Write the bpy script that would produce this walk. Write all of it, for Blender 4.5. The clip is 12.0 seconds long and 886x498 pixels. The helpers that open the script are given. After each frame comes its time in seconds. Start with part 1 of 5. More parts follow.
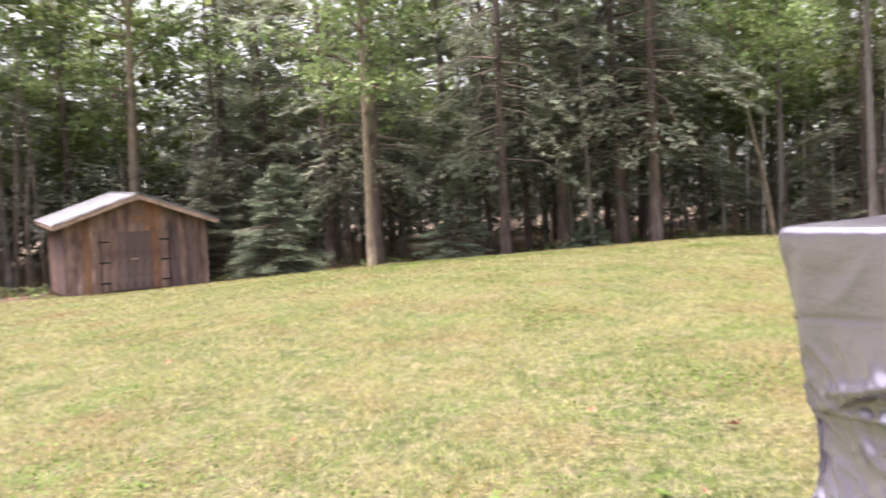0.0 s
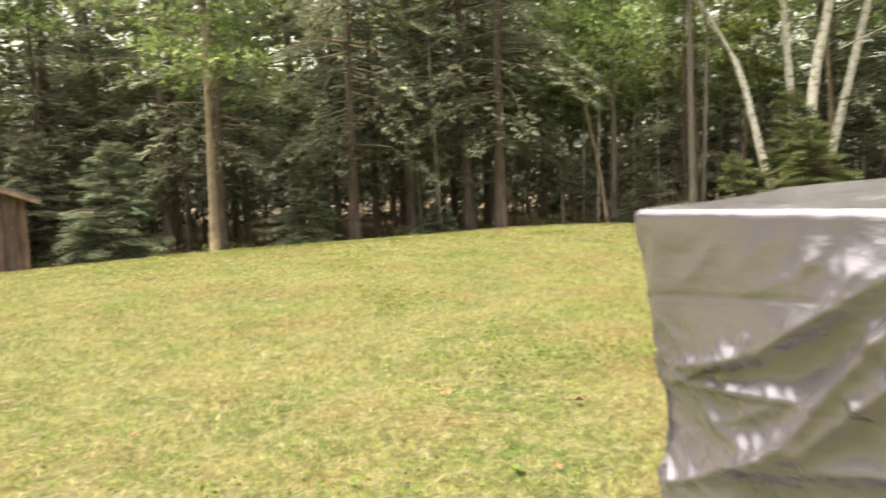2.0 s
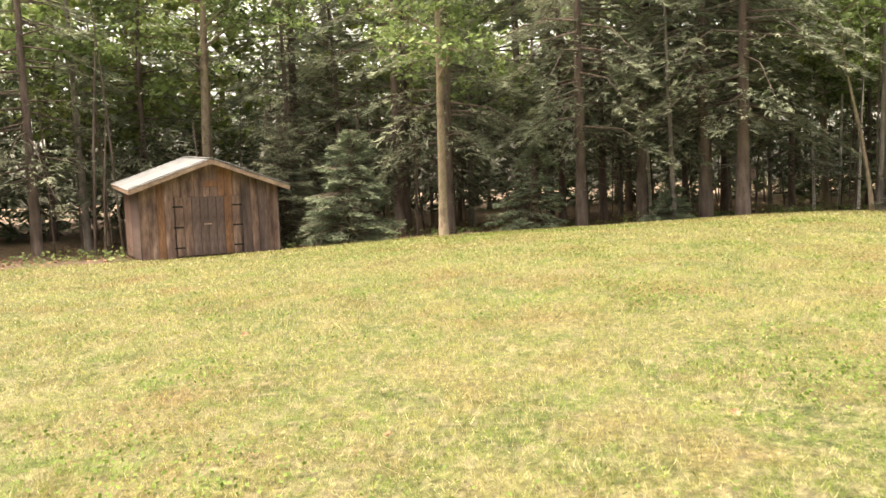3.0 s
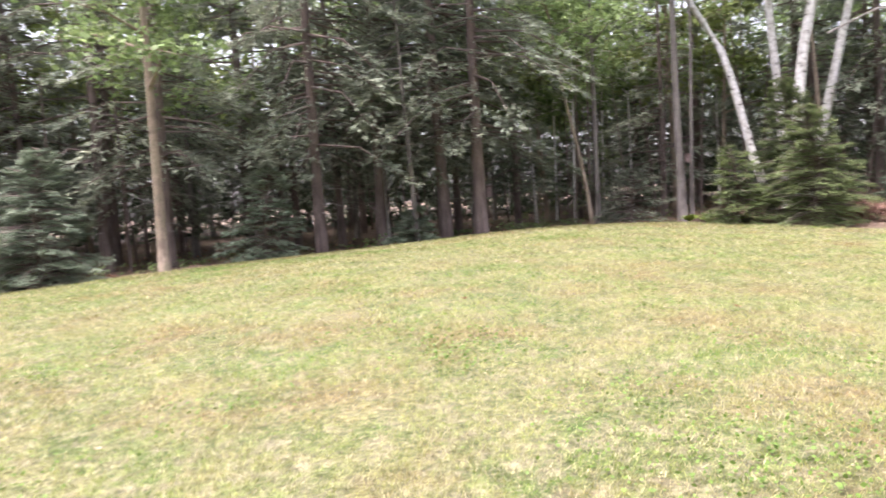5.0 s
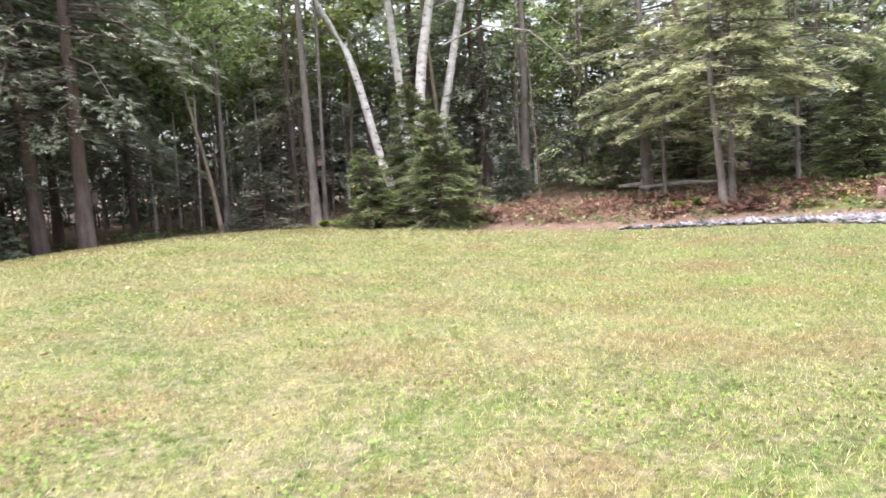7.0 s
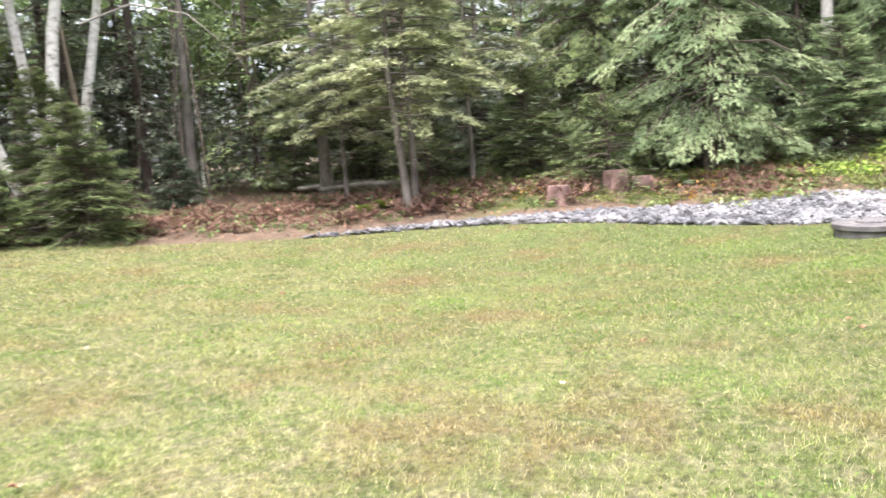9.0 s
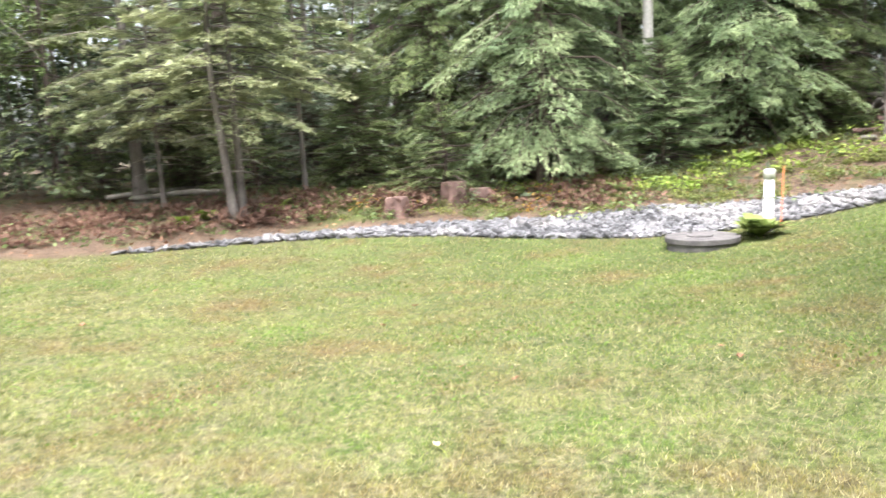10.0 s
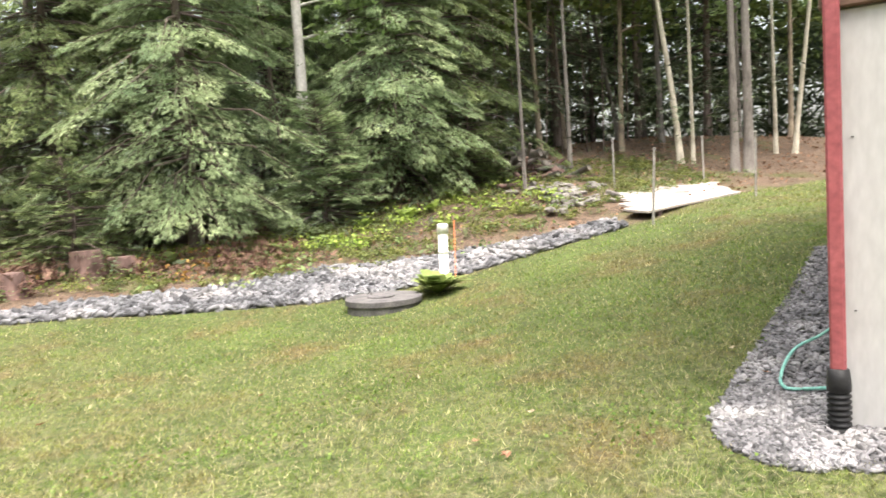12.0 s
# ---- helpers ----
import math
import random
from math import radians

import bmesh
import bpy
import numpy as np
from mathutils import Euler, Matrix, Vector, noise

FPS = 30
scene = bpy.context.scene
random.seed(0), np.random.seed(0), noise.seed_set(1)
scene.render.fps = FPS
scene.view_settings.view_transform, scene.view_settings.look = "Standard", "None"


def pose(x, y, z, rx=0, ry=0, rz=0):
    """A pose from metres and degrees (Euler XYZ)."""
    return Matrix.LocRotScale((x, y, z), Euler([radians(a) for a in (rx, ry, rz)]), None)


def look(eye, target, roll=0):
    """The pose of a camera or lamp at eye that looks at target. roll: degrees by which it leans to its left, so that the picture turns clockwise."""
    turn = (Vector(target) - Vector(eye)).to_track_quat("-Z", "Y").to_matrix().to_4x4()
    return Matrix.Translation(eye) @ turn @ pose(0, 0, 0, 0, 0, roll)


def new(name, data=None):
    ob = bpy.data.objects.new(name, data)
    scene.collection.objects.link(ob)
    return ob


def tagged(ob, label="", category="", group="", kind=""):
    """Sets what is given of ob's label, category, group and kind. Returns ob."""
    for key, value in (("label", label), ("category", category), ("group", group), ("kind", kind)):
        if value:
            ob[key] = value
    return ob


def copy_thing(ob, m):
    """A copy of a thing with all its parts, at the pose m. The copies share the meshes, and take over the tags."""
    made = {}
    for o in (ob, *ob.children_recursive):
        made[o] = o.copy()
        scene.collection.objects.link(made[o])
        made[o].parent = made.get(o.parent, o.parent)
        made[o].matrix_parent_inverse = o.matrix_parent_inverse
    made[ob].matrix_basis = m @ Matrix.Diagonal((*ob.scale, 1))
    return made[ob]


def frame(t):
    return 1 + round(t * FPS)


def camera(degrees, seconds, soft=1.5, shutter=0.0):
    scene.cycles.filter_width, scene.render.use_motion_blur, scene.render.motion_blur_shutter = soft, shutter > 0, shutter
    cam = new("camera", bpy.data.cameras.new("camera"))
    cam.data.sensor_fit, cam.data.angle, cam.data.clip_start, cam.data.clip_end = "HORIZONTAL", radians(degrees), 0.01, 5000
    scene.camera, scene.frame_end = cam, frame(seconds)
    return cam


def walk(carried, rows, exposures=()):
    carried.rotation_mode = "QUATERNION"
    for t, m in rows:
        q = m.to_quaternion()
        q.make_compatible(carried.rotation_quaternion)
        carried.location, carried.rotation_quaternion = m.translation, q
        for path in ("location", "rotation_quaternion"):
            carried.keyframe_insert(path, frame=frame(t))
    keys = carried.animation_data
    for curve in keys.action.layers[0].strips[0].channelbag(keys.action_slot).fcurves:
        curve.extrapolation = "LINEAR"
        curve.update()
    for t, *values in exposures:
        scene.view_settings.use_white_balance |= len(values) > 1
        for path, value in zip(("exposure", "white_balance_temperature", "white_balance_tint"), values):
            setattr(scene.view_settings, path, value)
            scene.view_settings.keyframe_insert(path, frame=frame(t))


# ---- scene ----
cam = camera(61.0, 12.0, soft=1.5, shutter=0.35)
PATH = [
    (0, (-0.119, 0.399, 1.422), (-0.111, 2.398, 1.34), -3.1),
    (0.5, (-0.133, 0.38, 1.422), (0.22, 2.346, 1.324), -2.7),
    (1, (-0.118, 0.375, 1.422), (0.412, 2.3, 1.313), -2.6),
    (1.5, (-0.113, 0.389, 1.422), (0.483, 2.295, 1.303), -2.6),
    (2, (-0.168, 0.455, 1.403), (0.239, 2.408, 1.266), -2.2),
    (2.5, (-0.295, 0.642, 1.409), (-0.31, 2.636, 1.26), -2.3),
    (2.7, (-0.342, 0.772, 1.411), (-0.506, 2.76, 1.255), -2.3),
    (4.3, (-0.674, 2.255, 1.436), (-0.672, 4.252, 1.325), -2.9),
    (4.5, (-0.693, 2.446, 1.44), (-0.516, 4.435, 1.335), -3.3),
    (5, (-0.663, 2.944, 1.467), (-0.108, 4.861, 1.331), -3.9),
    (5.5, (-0.555, 3.422, 1.488), (0.283, 5.232, 1.342), -4.4),
    (6, (-0.41, 3.84, 1.467), (0.721, 5.481, 1.304), -3.7),
    (6.5, (-0.193, 4.191, 1.462), (1.107, 5.702, 1.289), -3.8),
    (6.7, (-0.081, 4.329, 1.466), (1.25, 5.811, 1.287), -3.9),
    (8.3, (1.017, 5.388, 1.652), (2.696, 6.446, 1.404), -4.3),
    (8.5, (1.17, 5.511, 1.66), (2.9, 6.482, 1.41), -4.5),
    (9, (1.579, 5.791, 1.682), (3.423, 6.518, 1.414), -4.4),
    (9.5, (2.002, 6.034, 1.7), (3.909, 6.565, 1.418), -3.5),
    (10, (2.413, 6.212, 1.707), (4.373, 6.5, 1.431), -3.1),
    (10.5, (2.856, 6.342, 1.699), (4.84, 6.356, 1.447), -3.3),
    (11, (3.305, 6.445, 1.689), (5.283, 6.244, 1.484), -2.8),
    (11.5, (3.735, 6.52, 1.676), (5.671, 6.085, 1.486), -3.1),
    (12, (4.006, 6.488, 1.648), (5.898, 5.86, 1.476), -3.8),
]
# seconds, stops, white balance
EXPOSURES = [(0, 1.95, 6700, 24), (0.5, 1.8, 7500, 14), (1.5, 1.75, 8300, 6), (2.7, 1.93, 8600, 10), (4.5, 2.15, 6350, 27), (6.5, 2.05, 6250, 24), (9.5, 2.0, 6350, 14), (11, 2.0, 6500, 10), (12, 1.78, 6800, 11)]
walk(cam, [(t, look(eye, target, roll)) for t, eye, target, roll in PATH], exposures=EXPOSURES)

# world, sky and sun: a bright overcast day
SUN_DIR = Vector((-0.3, 0.0, 0.95)).normalized()
world = bpy.data.worlds.new("world")
scene.world = world
world.use_nodes = True
wn = world.node_tree
sky = wn.nodes.new("ShaderNodeTexSky")
sky.sky_type = "NISHITA"
sky.sun_disc = False
sky.sun_elevation = math.asin(SUN_DIR.z)
sky.sun_rotation = math.atan2(SUN_DIR.x, SUN_DIR.y)
sky.dust_density = 5.0
sky.ozone_density = 0.6
wn.nodes["Background"].inputs["Strength"].default_value = 0.15
veil = wn.nodes.new("ShaderNodeHueSaturation")
veil.inputs["Saturation"].default_value = 0.4
wn.links.new(sky.outputs[0], veil.inputs["Color"])
wn.links.new(veil.outputs[0], wn.nodes["Background"].inputs[0])
sun = new("sun", bpy.data.lights.new("sun", "SUN"))
sun.data.energy = 2.0
sun.data.angle = radians(50)
sun.data.color = (1.0, 0.95, 0.87)
sun.matrix_world = look(SUN_DIR * 40, (0, 0, 0))

# ---- materials ----


def material(name, stops, scale=4.0, stretch=(1, 1, 1), rough=0.8, bump=0.3, bump_scale=None, fine=None, metal=0.0,
             through_light=0.0, island=0.0, spec=0.3, detail=5.0, bump_dist=0.01, vary=1.0):
    """Noise between colour stops, with a finer noise in value and relief."""
    m = bpy.data.materials.new(name)
    m.use_nodes = True
    nt = m.node_tree
    N, L = nt.nodes, nt.links
    b = N["Principled BSDF"]
    b.inputs["Roughness"].default_value = rough
    b.inputs["Metallic"].default_value = metal
    b.inputs["Specular IOR Level"].default_value = spec
    geo = N.new("ShaderNodeTexCoord")
    mp = N.new("ShaderNodeMapping")
    mp.inputs["Scale"].default_value = stretch
    L.new(geo.outputs["Object"], mp.inputs["Vector"])
    n1 = N.new("ShaderNodeTexNoise")
    n1.inputs["Scale"].default_value = scale
    n1.inputs["Detail"].default_value = detail
    L.new(mp.outputs[0], n1.inputs["Vector"])
    ramp = N.new("ShaderNodeValToRGB")
    el = ramp.color_ramp.elements
    while len(el) < len(stops):
        el.new(0.5)
    for e, (pos, col) in zip(el, stops):
        e.position, e.color = pos, (*col, 1)
    L.new(n1.outputs["Fac"], ramp.inputs[0])
    col = ramp.outputs[0]
    n2 = N.new("ShaderNodeTexNoise")
    n2.inputs["Scale"].default_value = fine or scale * 9
    n2.inputs["Detail"].default_value = 3
    L.new(mp.outputs[0], n2.inputs["Vector"])
    hsv = N.new("ShaderNodeHueSaturation")
    mr = N.new("ShaderNodeMapRange")
    mr.inputs["From Min"].default_value, mr.inputs["From Max"].default_value = 0.25, 0.75
    mr.inputs["To Min"].default_value, mr.inputs["To Max"].default_value = 1 - 0.28 * vary, 1 + 0.25 * vary
    L.new(n2.outputs["Fac"], mr.inputs[0])
    val = mr.outputs[0]
    if island:
        g = N.new("ShaderNodeNewGeometry")
        m2 = N.new("ShaderNodeMapRange")
        m2.inputs["To Min"].default_value, m2.inputs["To Max"].default_value = 1 - island, 1 + island
        L.new(g.outputs["Random Per Island"], m2.inputs[0])
        mu = N.new("ShaderNodeMath")
        mu.operation = "MULTIPLY"
        L.new(val, mu.inputs[0])
        L.new(m2.outputs[0], mu.inputs[1])
        val = mu.outputs[0]
    oi = N.new("ShaderNodeObjectInfo")
    m3 = N.new("ShaderNodeMapRange")
    m3.inputs["To Min"].default_value, m3.inputs["To Max"].default_value = 0.88, 1.12
    L.new(oi.outputs["Random"], m3.inputs[0])
    mu2 = N.new("ShaderNodeMath")
    mu2.operation = "MULTIPLY"
    L.new(val, mu2.inputs[0])
    L.new(m3.outputs[0], mu2.inputs[1])
    L.new(mu2.outputs[0], hsv.inputs["Value"])
    L.new(col, hsv.inputs["Color"])
    L.new(hsv.outputs[0], b.inputs["Base Color"])
    if bump:
        n3 = N.new("ShaderNodeTexNoise")
        n3.inputs["Scale"].default_value = bump_scale or scale * 5
        n3.inputs["Detail"].default_value = 4
        L.new(mp.outputs[0], n3.inputs["Vector"])
        bp = N.new("ShaderNodeBump")
        bp.inputs["Strength"].default_value = bump
        bp.inputs["Distance"].default_value = bump_dist
        L.new(n3.outputs["Fac"], bp.inputs["Height"])
        L.new(bp.outputs[0], b.inputs["Normal"])
    if through_light:
        tr = N.new("ShaderNodeBsdfTranslucent")
        L.new(hsv.outputs[0], tr.inputs["Color"])
        mx = N.new("ShaderNodeMixShader")
        mx.inputs[0].default_value = through_light
        L.new(b.outputs[0], mx.inputs[1])
        L.new(tr.outputs[0], mx.inputs[2])
        L.new(mx.outputs[0], N["Material Output"].inputs["Surface"])
    return m


def turf(name, blades):
    """Mown grass with straw, brown and clover patches; the bare sheet turns to leaf litter under the trees."""
    m = bpy.data.materials.new(name)
    m.use_nodes = True
    nt = m.node_tree
    N, L = nt.nodes, nt.links
    b = N["Principled BSDF"]
    b.inputs["Roughness"].default_value = 0.75
    b.inputs["Specular IOR Level"].default_value = 0.2
    geo = N.new("ShaderNodeNewGeometry")

    def noisy(scale, detail, lo, hi, rough=0.55):
        n = N.new("ShaderNodeTexNoise")
        n.inputs["Scale"].default_value, n.inputs["Detail"].default_value = scale, detail
        n.inputs["Roughness"].default_value = rough
        L.new(geo.outputs["Position"], n.inputs["Vector"])
        r = N.new("ShaderNodeMapRange")
        r.inputs["From Min"].default_value, r.inputs["From Max"].default_value = lo, hi
        L.new(n.outputs["Fac"], r.inputs[0])
        return r.outputs[0]

    def mix(fac, a, c):
        x = N.new("ShaderNodeMix")
        x.data_type = "RGBA"
        L.new(fac, x.inputs["Factor"])
        for sock, v in ((x.inputs["A"], a), (x.inputs["B"], c)):
            if isinstance(v, tuple):
                sock.default_value = (*v, 1)
            else:
                L.new(v, sock)
        return x.outputs["Result"]

    green = mix(noisy(9.0, 4, 0.35, 0.65), GRASS_A, GRASS_B)
    # drier towards the top of the rise, lusher by the well and the house
    sep = N.new("ShaderNodeSeparateXYZ")
    L.new(geo.outputs["Position"], sep.inputs[0])
    gx = N.new("ShaderNodeMath")
    gx.operation = "MULTIPLY_ADD"
    L.new(sep.outputs["X"], gx.inputs[0])
    gx.inputs[1].default_value = -0.9
    L.new(sep.outputs["Y"], gx.inputs[2])
    dry = N.new("ShaderNodeMapRange")
    dry.inputs["From Min"].default_value, dry.inputs["From Max"].default_value = -8.0, 5.0
    dry.inputs["To Min"].default_value, dry.inputs["To Max"].default_value = 0.15, 1.0
    L.new(gx.outputs[0], dry.inputs[0])

    def dried(fac):
        k = N.new("ShaderNodeMath")
        k.operation = "MULTIPLY"
        L.new(fac, k.inputs[0])
        L.new(dry.outputs[0], k.inputs[1])
        return k.outputs[0]

    green = mix(noisy(3.2, 5, 0.42, 0.62, 0.7), green, (0.115, 0.21, 0.028))
    green = mix(noisy(0.55, 4, 0.48, 0.66, 0.6), green, (0.16, 0.26, 0.04))
    straw = mix(dried(noisy(1.6, 6, 0.4, 0.66, 0.75)), green, GRASS_STRAW)
    straw = mix(dried(noisy(7.0, 4, 0.48, 0.66, 0.6)), straw, GRASS_DRY)
    brown = mix(noisy(0.62, 6, 0.5, 0.68, 0.75), straw, GRASS_BROWN)
    fine = mix(noisy(26.0, 3, 0.5, 0.72), brown, GRASS_DRY)
    shade = N.new("ShaderNodeHueSaturation")
    lump = N.new("ShaderNodeMath")
    lump.operation = "MULTIPLY_ADD"
    L.new(noisy(19.0, 4, 0.32, 0.68, 0.7), lump.inputs[0])
    lump.inputs[1].default_value, lump.inputs[2].default_value = 1.1, 0.45
    L.new(lump.outputs[0], shade.inputs["Value"])
    L.new(fine, shade.inputs["Color"])
    out = shade.outputs[0]
    if blades:
        odd = N.new("ShaderNodeMapRange")
        odd.inputs["From Min"].default_value, odd.inputs["From Max"].default_value = 0.72, 0.86
        split = N.new("ShaderNodeMath")
        split.operation = "FRACT"
        big = N.new("ShaderNodeMath")
        big.operation = "MULTIPLY"
        big.inputs[1].default_value = 37.7
        L.new(geo.outputs["Random Per Island"], big.inputs[0])
        L.new(big.outputs[0], split.inputs[0])
        L.new(split.outputs[0], odd.inputs[0])
        out = mix(odd.outputs[0], out, (0.48, 0.44, 0.27))
        v = N.new("ShaderNodeHueSaturation")
        r = N.new("ShaderNodeMapRange")
        r.inputs["To Min"].default_value, r.inputs["To Max"].default_value = 0.6, 1.6
        L.new(geo.outputs["Random Per Island"], r.inputs[0])
        L.new(r.outputs[0], v.inputs["Value"])
        L.new(out, v.inputs["Color"])
        out = v.outputs[0]
        tr = N.new("ShaderNodeBsdfTranslucent")
        L.new(out, tr.inputs["Color"])
        mx = N.new("ShaderNodeMixShader")
        mx.inputs[0].default_value = 0.35
        L.new(b.outputs[0], mx.inputs[1])
        L.new(tr.outputs[0], mx.inputs[2])
        L.new(mx.outputs[0], N["Material Output"].inputs["Surface"])
    else:
        at = N.new("ShaderNodeAttribute")
        at.attribute_name = "woods"
        litter = mix(noisy(3.0, 6, 0.35, 0.65), (0.06, 0.045, 0.033), (0.14, 0.1, 0.075))
        litter = mix(noisy(22.0, 4, 0.45, 0.6), litter, (0.21, 0.145, 0.105))
        litter = mix(noisy(0.5, 4, 0.55, 0.7), litter, (0.085, 0.11, 0.03))
        # halves the sheet's value: thatch, and the shade between blades put into colour
        thatch_shade = N.new("ShaderNodeHueSaturation")
        thatch_shade.inputs["Value"].default_value = 0.5
        thatch_shade.inputs["Saturation"].default_value = 0.9
        L.new(out, thatch_shade.inputs["Color"])
        out = mix(at.outputs["Fac"], thatch_shade.outputs[0], litter)
        bp = N.new("ShaderNodeBump")
        bp.inputs["Strength"].default_value = 0.8
        bp.inputs["Distance"].default_value = 0.03
        L.new(noisy(38.0, 4, 0.2, 0.8), bp.inputs["Height"])
        L.new(bp.outputs[0], b.inputs["Normal"])
    L.new(out, b.inputs["Base Color"])
    return m


GRASS_A, GRASS_B = (0.065, 0.12, 0.02), (0.165, 0.22, 0.045)
GRASS_STRAW, GRASS_BROWN, GRASS_DRY = (0.33, 0.31, 0.12), (0.25, 0.175, 0.07), (0.35, 0.325, 0.175)
M_GROUND, M_GRASS = turf("turf", False), turf("grass_blades", True)
M_BARK = material("bark_brown", [(0.3, (0.09, 0.068, 0.06)), (0.7, (0.21, 0.165, 0.145))], 6, (1, 1, 0.25), 0.9, 0.9, bump_dist=0.03)
M_BARK_GREY = material("bark_grey", [(0.3, (0.1, 0.088, 0.078)), (0.55, (0.19, 0.17, 0.155)), (0.75, (0.13, 0.13, 0.1))], 4, (1, 1, 0.4), 0.9, 0.7, bump_dist=0.02)
M_BARK_TAN = material("bark_tan", [(0.3, (0.15, 0.115, 0.09)), (0.5, (0.3, 0.24, 0.18)), (0.7, (0.2, 0.18, 0.12))], 4, (1, 1, 0.5), 0.9, 0.6, bump_dist=0.02)
M_BARK_PALE = material("bark_pale", [(0.3, (0.26, 0.24, 0.22)), (0.5, (0.46, 0.44, 0.42)), (0.7, (0.36, 0.35, 0.31))], 4, (1, 1, 0.5), 0.9, 0.6, bump_dist=0.02)
M_BIRCH = material("birch_bark", [(0.3, (0.05, 0.045, 0.04)), (0.37, (0.5, 0.47, 0.43)), (0.55, (0.72, 0.7, 0.67)), (0.75, (0.8, 0.77, 0.72))], 3.2, (1.6, 1.6, 2.6), 0.7, 0.8, bump_dist=0.03)
M_TWIG = material("dead_twigs", [(0.3, (0.2, 0.18, 0.16)), (0.7, (0.42, 0.39, 0.35))], 4, rough=0.9, bump=0)
M_HEM = material("hemlock_needles", [(0.3, (0.13, 0.165, 0.12)), (0.55, (0.27, 0.305, 0.22)), (0.75, (0.42, 0.45, 0.33))], 0.7, rough=0.6, bump=0, fine=5, through_light=0.42, island=0.45)
M_HEM_LIGHT = material("light_hemlock_needles", [(0.3, (0.17, 0.25, 0.13)), (0.55, (0.34, 0.43, 0.23)), (0.75, (0.5, 0.57, 0.33))], 0.8, rough=0.6, bump=0, fine=5, through_light=0.4, island=0.45)
# hemlock needles darkened in colour for the shade under the trees
M_SHADED = material("shade_darkened_needles", [(0.3, (0.04, 0.06, 0.035)), (0.7, (0.1, 0.13, 0.07))], 1.0, rough=0.6, bump=0, fine=5, through_light=0.2, island=0.4)
M_CREAM = material("bark_cream", [(0.3, (0.3, 0.27, 0.21)), (0.55, (0.55, 0.5, 0.41)), (0.75, (0.42, 0.4, 0.32))], 4, (1, 1, 0.5), 0.85, 0.5, bump_dist=0.02)
M_MOSS = material("bank_moss", [(0.3, (0.1, 0.13, 0.035)), (0.7, (0.21, 0.23, 0.07))], 2.0, rough=0.8, bump=0, through_light=0.2, island=0.3)
M_HOSTA = material("hosta_leaves", [(0.3, (0.17, 0.25, 0.07)), (0.7, (0.34, 0.4, 0.13))], 3.0, rough=0.5, bump=0.1, through_light=0.25, island=0.4)
M_SPRUCE = material("spruce_needles", [(0.3, (0.1, 0.14, 0.06)), (0.7, (0.25, 0.31, 0.13))], 1.2, rough=0.6, bump=0, fine=6, through_light=0.35, island=0.4)
M_BLUE = material("blue_green_needles", [(0.3, (0.13, 0.18, 0.12)), (0.7, (0.27, 0.33, 0.23))], 1.2, rough=0.6, bump=0, fine=6, through_light=0.2, island=0.4)
M_LARCH = material("yellow_green_needles", [(0.3, (0.22, 0.26, 0.14)), (0.6, (0.37, 0.4, 0.23)), (0.8, (0.42, 0.39, 0.3))], 1.0, rough=0.6, bump=0, fine=5, through_light=0.3, island=0.35)
M_LEAF = material("green_leaves", [(0.3, (0.13, 0.2, 0.075)), (0.6, (0.24, 0.33, 0.13)), (0.8, (0.38, 0.43, 0.18))], 0.8, rough=0.5, bump=0, fine=4, through_light=0.4, island=0.45)
M_LEAF_YELLOW = material("yellowing_leaves", [(0.3, (0.13, 0.18, 0.06)), (0.6, (0.22, 0.27, 0.09)), (0.8, (0.38, 0.36, 0.12))], 0.8, rough=0.5, bump=0, fine=4, through_light=0.4, island=0.4)
M_FERN = material("fern_fronds", [(0.3, (0.2, 0.32, 0.05)), (0.7, (0.4, 0.48, 0.12))], 1.5, rough=0.6, bump=0, through_light=0.3, island=0.3)
M_BRACKEN = material("brown_bracken", [(0.3, (0.11, 0.065, 0.05)), (0.55, (0.21, 0.125, 0.095)), (0.8, (0.34, 0.225, 0.165))], 1.5, rough=0.9, bump=0, through_light=0.15, island=0.4)
M_LITTER = material("dead_leaves", [(0.3, (0.2, 0.1, 0.06)), (0.7, (0.38, 0.23, 0.15))], 6, rough=0.7, bump=0.2, through_light=0.1, island=0.4)
M_STONE = material("slate_stones", [(0.3, (0.08, 0.083, 0.092)), (0.55, (0.15, 0.15, 0.16)), (0.75, (0.31, 0.3, 0.3))], 1.2, rough=0.75, bump=0.5, fine=20, island=0.6)
M_ROCK = material("pale_rocks", [(0.3, (0.12, 0.11, 0.1)), (0.7, (0.32, 0.3, 0.28))], 3.0, rough=0.85, bump=0.5, fine=16)
M_CHIP = material("slate_chips", [(0.3, (0.1, 0.1, 0.107)), (0.55, (0.2, 0.196, 0.205)), (0.75, (0.38, 0.37, 0.37))], 2.0, rough=0.7, bump=0.4, fine=20, island=0.55)
M_BOARD = material("weathered_boards", [(0.3, (0.07, 0.045, 0.042)), (0.48, (0.19, 0.125, 0.11)), (0.6, (0.27, 0.18, 0.155)), (0.72, (0.42, 0.3, 0.26))], 3.2, (1.6, 1.6, 0.35), 0.85, 0.5, fine=18)
M_BOARD_WARM = material("warm_boards", [(0.3, (0.13, 0.07, 0.05)), (0.7, (0.3, 0.16, 0.1))], 2.2, (1.6, 1.6, 0.35), 0.85, 0.5, fine=18)
M_BOARD_GREY = material("grey_boards", [(0.3, (0.07, 0.05, 0.05)), (0.7, (0.2, 0.145, 0.14))], 2.2, (1.6, 1.6, 0.35), 0.85, 0.5, fine=18)
M_FASCIA = material("fascia_wood", [(0.3, (0.22, 0.15, 0.12)), (0.7, (0.42, 0.31, 0.25))], 3, rough=0.8, bump=0.3)
